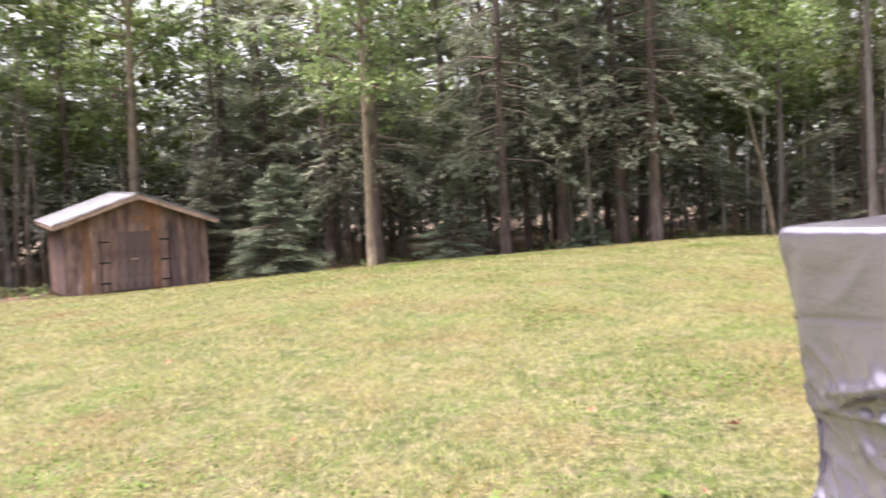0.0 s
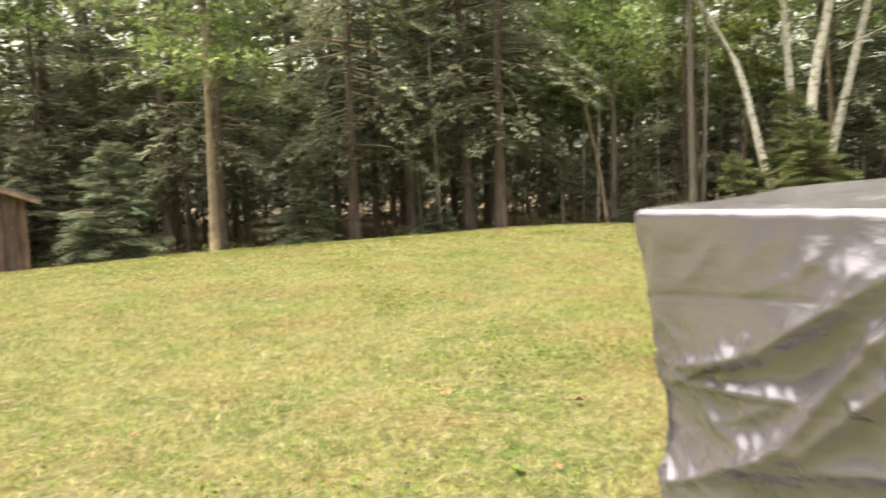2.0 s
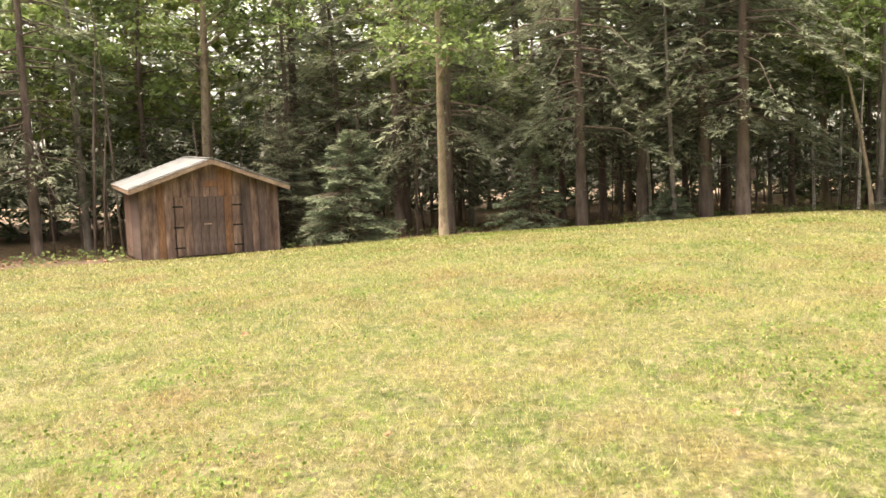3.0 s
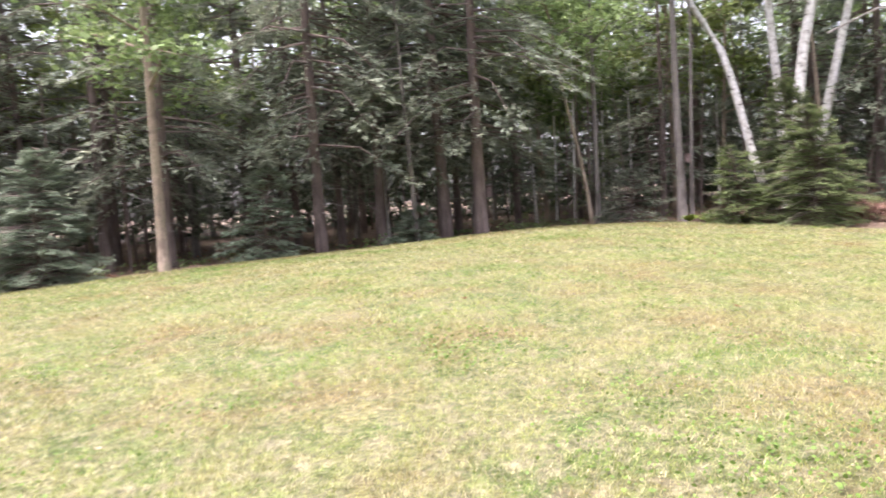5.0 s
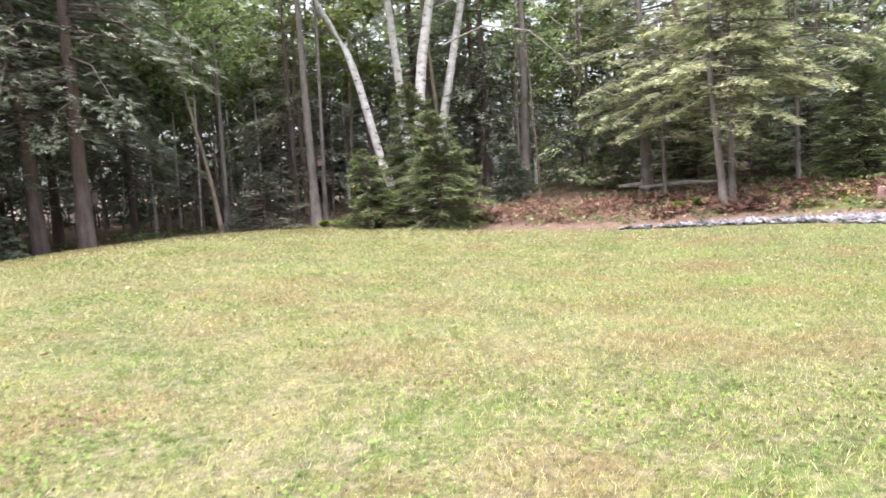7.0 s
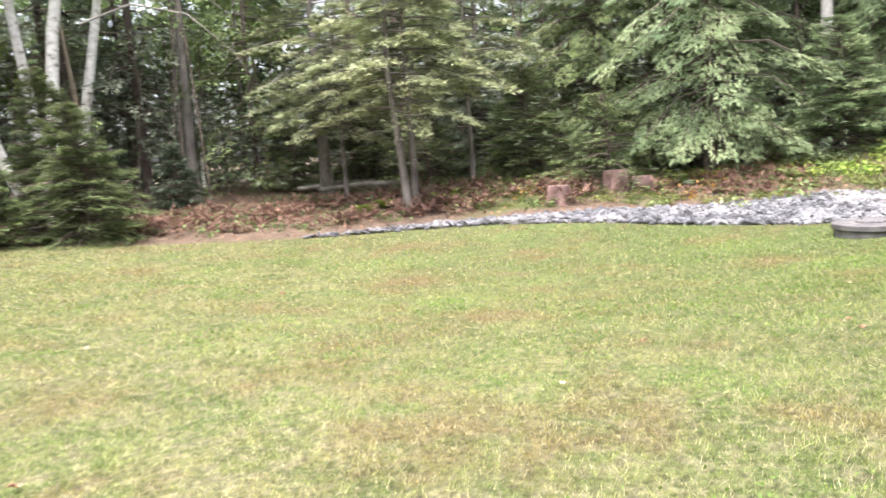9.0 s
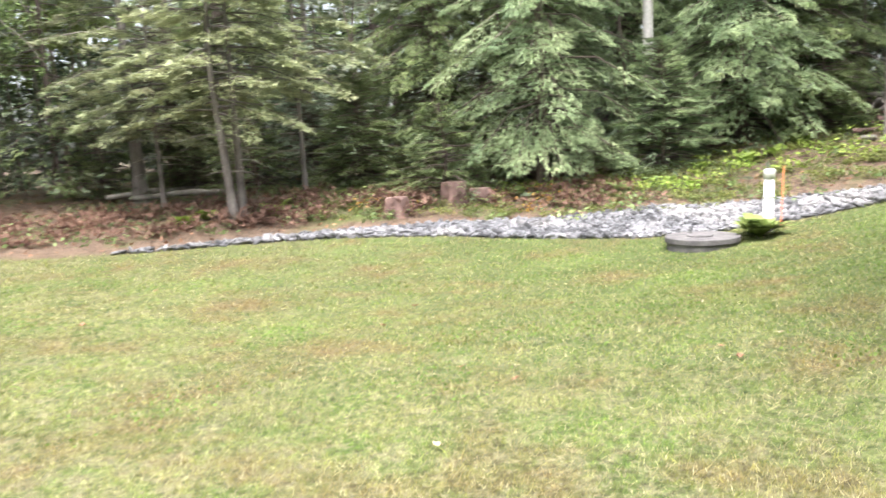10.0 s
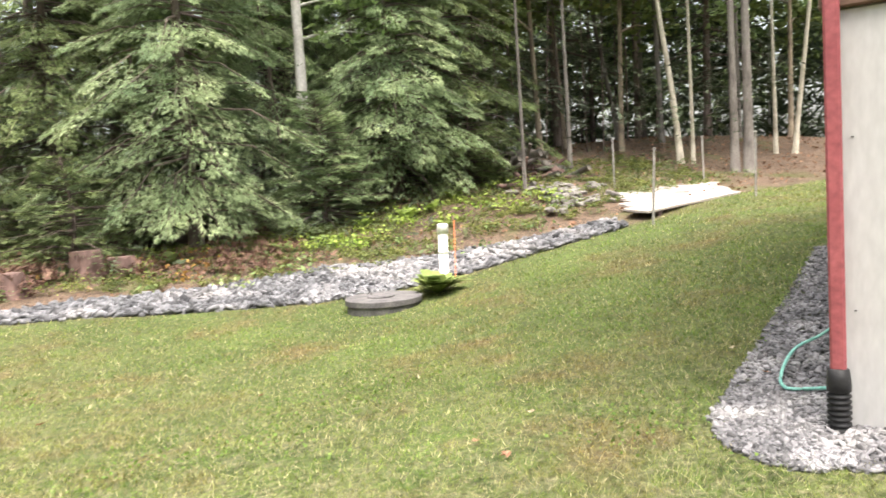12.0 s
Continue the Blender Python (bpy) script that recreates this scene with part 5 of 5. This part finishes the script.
def stump(x, y, r, h, seed, label):
    rng = np.random.default_rng(seed)
    root = empty("tree_stump", pose(x, y, ground(x, y), 0, 0, rng.uniform(0, 90)), label, "stump")
    sides = 22
    vs, fs = [], []
    lobes = [1 + 0.12 * math.sin(k * 5 * 6.28 / sides + 1) + rng.normal(0, 0.03) for k in range(sides)]
    levels = ((-0.1, 1.5), (0.06, 1.22), (0.2, 1.04), (h - 0.01, 1.0), (h, 0.96))
    for z, f in levels:
        for k in range(sides):
            t = 6.283 * k / sides
            rr = r * f * (lobes[k] if z < h * 0.5 else 1 + (lobes[k] - 1) * 0.5)
            vs.append((rr * math.cos(t), rr * math.sin(t), z + (rng.normal(0, 0.012) if z > 0.1 else 0)))
    for j in range(len(levels) - 1):
        for k in range(sides):
            fs.append((j * sides + k, j * sides + (k + 1) % sides, (j + 1) * sides + (k + 1) % sides, (j + 1) * sides + k))
    child("bark", mesh_of("bark", vs, fs, M_STUMP, True), root)
    tv, tf = tube([(0, 0, h - 0.03), (0, 0, h + 0.004)], [r * 0.95, r * 0.93], sides)
    child("cut_face", mesh_of("cut_face", tv, tf, M_BOARD), root, "weathered cut face")
    return root


M_STUMP = material("stump_wood", [(0.3, (0.08, 0.05, 0.045)), (0.7, (0.24, 0.155, 0.135))], 3, (1, 1, 0.3), 0.9, 0.8, bump_dist=0.02)
stump(19.05, 9.65, 0.25, 0.42, 1, "cut tree stump with reddish-grey bark above the stones")
stump(20.35, 8.5, 0.3, 0.55, 2, "broad tree stump beside the young spruce")
stump(20.2, 7.85, 0.25, 0.42, 3, "cut tree stump beside the broad stump")


def slab_form(seed):
    """A flat angular piece of broken rock."""
    rng = np.random.default_rng(500 + seed)
    n = 7
    turns = np.sort(rng.uniform(0, 2 * math.pi, n) * 0.3 + np.arange(n) * 2 * math.pi / n * 0.7)
    vs = []
    for z, f in ((-0.22, 0.85), (0.0, 1.0), (0.2, 0.8)):
        vs += [(math.cos(t) * f * (0.85 + 0.15 * math.sin(3 * t + seed)), math.sin(t) * f, z + rng.normal(0, 0.03)) for t in turns]
    fs = [(j * n + k, j * n + (k + 1) % n, (j + 1) * n + (k + 1) % n, (j + 1) * n + k) for j in range(2) for k in range(n)]
    bm = bmesh.new()
    bv = [bm.verts.new(v) for v in vs]
    for f in fs:
        bm.faces.new([bv[i] for i in f])
    bm.faces.new(bv[:n][::-1])
    bm.faces.new(bv[-n:])
    me = bpy.data.meshes.new("rock")
    bm.to_mesh(me)
    bm.free()
    me.materials.append(M_ROCK)
    return me


def log_pile():
    rng = np.random.default_rng(35)
    for k in range(44):
        x, y = 22.7 + rng.normal(0, 0.45), -2.35 + rng.normal(0, 0.5)
        lay = int(rng.integers(0, 5)) * max(0.0, 1 - math.hypot(x - 22.7, y + 2.35))
        L, r = rng.uniform(0.35, 1.2), rng.uniform(0.04, 0.11)
        me = tube_mesh("log", [(-L / 2, 0, 0), (0, 0, rng.normal(0, 0.03)), (L / 2, 0, 0)], [r, r * 0.95, r * 0.85], M_BARK_GREY if k % 3 else M_STUMP, 9)
        ob = new("log", me)
        ob.matrix_basis = pose(x, y, ground(x, y) + r + lay * 0.2, 0, rng.normal(0, 22), rng.uniform(0, 180))
        tagged(ob, "short grey weathered log in a loose pile", "log", "log pile")
    slabs = [slab_form(k) for k in range(4)]
    for k in range(90):
        f = rng.uniform(-1, 1)
        x, y = 19.9 + 1.3 * f + rng.normal(0, 0.22), -2.0 - 0.2 * f + rng.normal(0, 0.4)
        if edge_gap([x], [y])[0] < 0.9:
            continue
        ob = new("rock", slabs[k % 4])
        sz = rng.uniform(0.09, 0.26)
        ob.matrix_basis = pose(x, y, ground(x, y) + sz * 0.16 + rng.uniform(0, 0.08), rng.normal(0, 14), rng.normal(0, 14), rng.uniform(0, 360)) @ Matrix.Diagonal((sz, sz * rng.uniform(0.5, 0.9), sz * rng.uniform(0.6, 1.2), 1))
        tagged(ob, "pale flat angular rock in a heap beside the planks", "rock", "rocks beside the planks")
    for k in range(3):
        ob = new("fallen_log", tube_mesh("fallen_log", [(-1.4, 0, 0), (0, 0, 0.06), (1.5, 0.1, 0)], [0.1, 0.09, 0.06], M_TWIG, 9))
        x, y = ((22.4, 16.3), (26.5, 14.3), (22.9, 17.6))[k]
        ob.matrix_basis = pose(x, y, ground(x, y) + 0.12, 0, 0, 110 + 20 * k)
        tagged(ob, "bare grey fallen trunk lying among the bracken", "fallen log", "fallen logs")


log_pile()


def bird_box(x, y, z, yaw, label, s=1.0):
    root = empty("bird_box", pose(x, y, z, 0, 0, yaw), label, "bird box")
    child("box_body", block("box_body", 0.19 * s, 0.17 * s, 0.3 * s, M_BOARD_GREY, 0.006), root)
    child("box_roof", block("box_roof", 0.23 * s, 0.24 * s, 0.025, M_BOARD_GREY, 0.004), root, "", pose(0, -0.01, 0.165 * s, -8, 0, 0))
    child("entrance_hole", tube_mesh("entrance_hole", [(0, -0.088 * s, 0.05), (0, -0.082 * s, 0.05)], [0.022, 0.022], M_IRON, 12), root, "dark round entrance hole")
    child("perch", tube_mesh("perch", [(0, -0.08 * s, -0.03), (0, -0.14 * s, -0.03)], [0.006, 0.006], M_FASCIA, 6), root)


bird_box(7.19, 24.75, 1.55, 15, "small wooden bird box on a dark trunk")
bird_box(14.08, 24.42, 2.2, -20, "small pale bird box on a tall grey trunk", 0.8)

# ---- low growth on the bank ----


def clumps(name, mat, label, category, seed, n, area, size, per, shape="spray", leaf=0.1):
    """Low clumps scattered over a stretch outside the lawn."""
    rng = np.random.default_rng(seed)
    p, d = [], []
    tries = 0
    while len(p) < n and tries < 40000:
        tries += 1
        x, y = rng.uniform(area[0], area[1]), rng.uniform(area[2], area[3])
        g = float(edge_gap([x], [y])[0])
        if not area[4] < g < area[5]:
            continue
        c = np.array([x, y, ground(x, y)])
        r = size * rng.uniform(0.6, 1.4)
        q = c + rng.normal(0, 1, (per, 3)) * [r * 0.6, r * 0.6, 0] + np.array([0, 0, 1]) * (rng.uniform(0.0, 1.0, (per, 1)) * r * 0.8)
        w = rng.normal(0, 1, (per, 3)) * [1, 1, 0.5] + [0, 0, 0.25]
        p.append(q), d.append(w / np.linalg.norm(w, axis=1, keepdims=True))
    p, d = np.concatenate(p), np.concatenate(d)
    if shape == "spray":
        me = tris(name, sprays(p, d, rng.uniform(0.5, 1.0, len(p)) * size * 0.6, rng, 0.5, 5), mat)
    else:
        me = quads(name, leaves(p, leaf * rng.uniform(0.6, 1.4, len(p)), rng), mat)
    return tagged(new(name, me), label, category, kind="stuff")


clumps("brown_bracken", M_BRACKEN, "dead rust-brown bracken along the wood's edge", "bracken", 61, 150, (15, 25, 9.5, 21.5, 1.3, 4.5), 0.36, 30)
clumps("brown_bracken_sparse", M_BRACKEN, "dead rust-brown bracken above the stones", "bracken", 62, 90, (18, 23, 4, 10, 2.4, 4.6), 0.3, 26)
clumps("bank_moss", M_MOSS, "yellow-green moss and low weeds on the bank", "low plants", 63, 620, (17, 26, -7, 13, 1.7, 6.5), 0.18, 110, "leaf", 0.045)
clumps("bank_grass_tufts", M_FERN, "light green weeds at the foot of the hemlocks", "weeds", 68, 60, (19, 26, -2, 9, 3.2, 5.5), 0.3, 40, "leaf")
clumps("bank_weeds", M_SPRUCE, "low green weeds on the bank", "weeds", 64, 320, (16, 26, -8, 20, 1.6, 6.0), 0.2, 22)
clumps("edge_weeds", M_LEAF, "leafy green weeds at the foot of the woods", "weeds", 65, 150, (-16, 25, -2, 30, 0.8, 4.5), 0.34, 26, "leaf")
clumps("yellow_shrub_leaves", M_LEAF_YELLOW, "yellow-leaved low shrub beside the spruce", "shrub", 66, 22, (19.5, 22, 7.8, 12, 2.0, 5.0), 0.35, 26, "leaf")

M_ORANGE = material("orange_leaves", [(0.3, (0.35, 0.17, 0.06)), (0.7, (0.55, 0.36, 0.1))], 2.0, rough=0.6, bump=0, through_light=0.3, island=0.3)
clumps("orange_shrub_leaves", M_ORANGE, "orange and yellow leaves of low shrubs turning above the stones", "shrub", 69, 9, (19.5, 22, 4.5, 11, 2.2, 4.2), 0.28, 26, "leaf", 0.09)


def litter_layer():
    """Dead leaves over the floor of the woods."""
    rng = np.random.default_rng(67)
    n = 60000
    x, y = rng.uniform(-16, 34), rng.uniform(-18, 34)
    x, y = rng.uniform(-16, 34, n), rng.uniform(-18, 34, n)
    g = edge_gap(x, y)
    keep = (g > 0.4) & (g < 14) & ((x > 15) | (y > 16)) & (rng.random(n) < np.where((x > 17) & (y < 3), 1.0, 0.55))
    x, y = x[keep], y[keep]
    p = np.stack([x, y, heights(x, y) + 0.012], 1)
    me = quads("leaf_litter", leaves(p, rng.uniform(0.06, 0.13, len(p)), rng, 0.0), M_LITTER)
    return tagged(new("leaf_litter", me), "rust-brown fallen leaves on the floor of the woods", "leaf litter", kind="stuff")


litter_layer()

# ---- stones ----


def stone_mesh(seed, flat):
    rng = np.random.default_rng(seed)
    bm = bmesh.new()
    bmesh.ops.create_icosphere(bm, subdivisions=1, radius=1.0)
    for v in bm.verts:
        c = v.co.normalized()
        v.co = Vector((max(-0.8, min(0.8, c.x)) * 1.15, max(-0.6, min(0.6, c.y)), max(-0.5, min(0.5, c.z)) * flat)) * (1 + rng.normal(0, 0.13))
    me = bpy.data.meshes.new("stone")
    bm.to_mesh(me)
    bm.free()
    me.materials.append(M_STONE)
    return me


STONES = [stone_mesh(70 + k, 0.42) for k in range(6)]


def lay_stones(strip, name, label, near, many, size, seed, place, mat=M_STONE):
    """Stones of their own near the walk, the rest joined."""
    rng = np.random.default_rng(seed)
    forms, shapes = [], []
    for me in STONES:
        me = me.copy()
        me.materials[0] = mat
        shapes.append(me)
        co = np.empty(len(me.vertices) * 3, np.float32)
        me.vertices.foreach_get("co", co)
        forms.append((co.reshape(-1, 3), np.array([tuple(p.vertices) for p in me.polygons])))
    spots = place(rng, near + many)
    spots.sort(key=lambda s: s[3])
    root = empty(name, Matrix.Translation((spots[0][0], spots[0][1], ground(spots[0][0], spots[0][1]))), label, strip)
    o = root.matrix_basis.translation
    vs, fs, c = [], [], 0
    for k, (x, y, z, _) in enumerate(spots):
        s = size * rng.uniform(0.5, 1.35)
        m = Matrix.Translation((x - o.x, y - o.y, z - o.z)) @ Euler((rng.normal(0, 0.42), rng.normal(0, 0.42), rng.uniform(0, 6.28))).to_matrix().to_4x4() @ Matrix.Diagonal((s, s * rng.uniform(0.6, 1), s * rng.uniform(0.6, 1.1), 1))
        j = int(rng.integers(0, 6))
        if k < near:
            child("stone", shapes[j], root, "", m)
        else:
            a = np.array(m)
            v, f = forms[j]
            vs.append(v @ a[:3, :3].T + a[:3, 3])
            fs.append(f + c)
            c += len(v)
    rest = child("stone_bed", mesh_of("stone_bed", np.concatenate(vs), np.concatenate(fs), mat), root)
    tagged(rest, kind="stuff")
    return root


# width of the rubble strip along the lawn's edge, by y
STRIP = [(15.5, 0.0), (13.5, 0.05), (11.0, 0.28), (8.4, 0.9), (6.0, 1.55), (4.0, 2.2), (2.0, 1.5), (0.4, 1.0), (-1.2, 0.7)]


def strip_place(rng, n):
    out = []
    ys = [s[0] for s in STRIP][::-1]
    ws = [s[1] for s in STRIP][::-1]
    X, Y = rng.uniform(15.5, 20.5, n * 12), rng.uniform(-1.3, 18, n * 12)
    G, Z = edge_gap(X, Y), heights(X, Y)
    for x, y, g, z in zip(X, Y, G, Z):
        w = float(np.interp(y, ys, ws))
        if 0.0 < g < w and x > 15.9 and len(out) < n:
            up = 0.05 * math.sin(math.pi * min(1, (g + 0.1) / (w + 0.2))) * rng.uniform(0, 1)
            out.append((x, y, z + 0.02 + up, math.hypot(x - 15, y - 4)))
    return out


lay_stones("rubble", "rubble_strip", "strip of grey slate rubble between lawn and woods", 300, 9000, 0.11, 71, strip_place)

CORNER = Vector((7.08, 3.32))
WALL_A, WALL_B = Vector((-0.77, -0.638)), Vector((0.638, -0.77))


def bed_place(rng, n):
    """Round the house's corner: along one wall, along the other, and the quarter circle between."""
    out = []
    w = 0.56
    while len(out) < n:
        kind = rng.random()
        if kind < 0.25:
            p = CORNER + WALL_A * rng.uniform(0, 2.2) - WALL_B * rng.uniform(0, w)
        elif kind < 0.85:
            p = CORNER + WALL_B * 6.0 * rng.uniform(0, 1) ** 1.5 - WALL_A * rng.uniform(0, w + 0.1)
        else:
            a, r = rng.uniform(0, math.pi / 2), (w + 0.05) * math.sqrt(rng.uniform(0, 1))
            p = CORNER - WALL_B * r * math.cos(a) - WALL_A * r * math.sin(a)
        out.append((p.x, p.y, ground(p.x, p.y) + 0.004 + 0.012 * rng.random(), math.hypot(p.x - 6.8, p.y - 3.7)))
    return out


lay_stones("gravel", "gravel_bed", "bed of grey slate chips along the house wall", 300, 11000, 0.033, 72, bed_place, M_CHIP)

# ---- grass ----
WALK = np.array([(-0.12, 0.4), (-0.35, 0.8), (-0.67, 2.4), (-0.4, 3.8), (1.0, 5.4), (2.4, 6.2), (4.0, 6.5)])


def bare(x, y):
    """Where no blades grow: gravel, house, cover, planks, lid."""
    p = np.stack([x - CORNER.x, y - CORNER.y], 1)
    a = p @ np.array(WALL_A)
    b = p @ np.array(WALL_B)
    house = (a > -0.6) & (b > -0.5) & ~((a < 0) & (b < 0) & (np.hypot(a, b) > 0.58))
    q = np.stack([x - 0.75, y - 2.39], 1)
    u, v = q @ np.array([0.24, -0.971]), q @ np.array([0.971, 0.24])
    cover = (u > 0.08) & (u < 1.68) & (v > 0.08) & (v < 1.08)
    lid = np.hypot(x - 15.67, y - 3.67) < 0.6
    return house | cover | lid


def grass():
    rng = np.random.default_rng(80)
    groups = []
    # distance from the walk, blades per square metre, width and height of a blade
    for near, far, dens, wid, hi in ((0.0, 4.0, 3600, 0.0042, 0.042), (4.0, 8.0, 1700, 0.007, 0.045), (8.0, 13.0, 700, 0.012, 0.05), (13.0, 26.0, 240, 0.02, 0.055)):
        x0, x1, y0, y1 = -16, 24, -12, 25
        n = int((x1 - x0) * (y1 - y0) * dens)
        x, y = rng.uniform(x0, x1, n), rng.uniform(y0, y1, n)
        d = np.full(n, 1e9)
        for (ax, ay), (bx, by) in zip(WALK, WALK[1:]):
            dx, dy = bx - ax, by - ay
            t = np.clip(((x - ax) * dx + (y - ay) * dy) / (dx * dx + dy * dy), 0, 1)
            d = np.minimum(d, np.hypot(x - ax - t * dx, y - ay - t * dy))
        keep = (d >= near) & (d < far) & ~((y < -1.0) & (x < 9)) & ~((y < 4) & (x < -4))
        x, y = x[keep], y[keep]
        keep = (edge_gap(x, y) < 0.05) & ~bare(x, y)
        x, y = x[keep], y[keep]
        n = len(x)
        z = np.concatenate([heights(x[i:i + 40000], y[i:i + 40000]) for i in range(0, n, 40000)]) - 0.006
        a = rng.uniform(0, 2 * math.pi, n)
        tuft = 0.75 + 0.5 * np.sin(x * 7.1 + 2 * np.sin(y * 3.3)) * np.sin(y * 6.3 + 2 * np.sin(x * 2.7))
        h = hi * rng.uniform(0.45, 1.15, n) * (0.7 + 0.4 * tuft)
        lean = rng.normal(0, 0.6, (n, 2)) * h[:, None]
        w = wid * rng.uniform(0.6, 1.3, n) * 0.5
        A = np.stack([x - np.cos(a) * w, y - np.sin(a) * w, z], 1)
        B = np.stack([x + np.cos(a) * w, y + np.sin(a) * w, z], 1)
        C = np.stack([x + lean[:, 0], y + lean[:, 1], z + h], 1)
        groups.append(np.stack([A, B, C], 1).reshape(-1, 3))
    v = np.concatenate(groups)
    return tagged(new("grass", tris("grass", v, M_GRASS)), "short mown grass, green with straw-coloured patches", "grass", kind="stuff")


grass()


M_CLOVER = material("clover_leaves", [(0.3, (0.11, 0.2, 0.035)), (0.7, (0.19, 0.29, 0.06))], 2, rough=0.6, bump=0, through_light=0.3, island=0.25)


def clover():
    """Flat broad-leaved weeds in loose patches of the lawn."""
    rng = np.random.default_rng(81)
    n = 34000
    cx, cy = rng.uniform(-5, 15, 150), rng.uniform(1, 20, 150)
    k = rng.integers(0, 150, n)
    x, y = cx[k] + rng.normal(0, 0.35, n), cy[k] + rng.normal(0, 0.28, n)
    keep = (edge_gap(x, y) < -0.1) & ~bare(x, y)
    x, y = x[keep], y[keep]
    p = np.stack([x, y, heights(x, y) + rng.uniform(0.015, 0.04, len(x))], 1)
    v = leaves(p, rng.uniform(0.018, 0.034, len(p)), rng, 0.0)
    return tagged(new("clover", quads("clover", v, M_CLOVER)), "bright green clover patches in the lawn", "clover", kind="stuff")


clover()


def fallen_leaf(x, y, size, mat, label, seed):
    """One curled dead leaf with lobes and a stalk."""
    rng = np.random.default_rng(seed)
    bm = bmesh.new()
    c = bm.verts.new((0, 0, 0.01))
    rim = []
    for k in range(10):
        t = 2 * math.pi * k / 10
        r = size * (1.0 if k % 2 == 0 else 0.58) * rng.uniform(0.8, 1.1)
        rim.append(bm.verts.new((r * math.cos(t), r * 0.8 * math.sin(t), 0.01 + size * rng.uniform(0.05, 0.5))))
    for k in range(10):
        bm.faces.new((c, rim[k], rim[(k + 1) % 10]))
    me = bpy.data.meshes.new("fallen_leaf")
    bm.to_mesh(me)
    bm.free()
    me.materials.append(mat)
    ob = new("fallen_leaf", me)
    ob.matrix_basis = pose(x, y, ground(x, y) + 0.02, rng.normal(0, 10), rng.normal(0, 10), rng.uniform(0, 360))
    child("stalk", tube_mesh("stalk", [(0, 0, 0.01), (-size * 0.9, 0.0, 0.02), (-size * 1.5, 0.01, 0.03)], [0.0016, 0.0013, 0.001], mat, 4), ob)
    return tagged(ob, label, "fallen leaf", "fallen leaves on the lawn")


BROWN_L, PALE_L = "curled rust-brown fallen leaf on the grass", "pale dry fallen leaf on the grass"
M_PALE = material("pale_dead_leaf", [(0.3, (0.35, 0.3, 0.19)), (0.7, (0.5, 0.43, 0.3))], 6, rough=0.7, bump=0.1)
LEAVES = [(1.45, 4.52, 0.06, 0), (0.77, 4.98, 0.04, 0), (0.98, 3.62, 0.035, 0), (-1.05, 4.84, 0.035, 0), (10.38, 4.7, 0.05, 1), (10.2, 11.6, 0.06, 0),
          (7.85, 4.91, 0.045, 0), (8.49, 4.46, 0.035, 1), (8.21, 4.96, 0.035, 0), (8.67, 2.67, 0.04, 1), (6.25, 6.87, 0.04, 1), (7.1, 13.6, 0.05, 0), (8.0, 2.95, 0.03, 0)]
for k, (x, y, s, pale) in enumerate(LEAVES):
    fallen_leaf(x, y, s, M_PALE if pale else M_LITTER, PALE_L if pale else BROWN_L, 90 + k)
_rng = np.random.default_rng(91)
for k in range(26):
    x, y = _rng.uniform(-4, 15), _rng.uniform(5, 20)
    if float(edge_gap([x], [y])[0]) < -0.5 and not bare(np.array([x]), np.array([y]))[0]:
        pale = _rng.random() < 0.4
        fallen_leaf(x, y, _rng.uniform(0.03, 0.055), M_PALE if pale else M_LITTER, PALE_L if pale else BROWN_L, 120 + k)
stem_plant("lawn_weed", 0.81, 3.67, 0.06, 12, M_CLOVER, 140, "low broad-leaved weed in the grass", "weed")
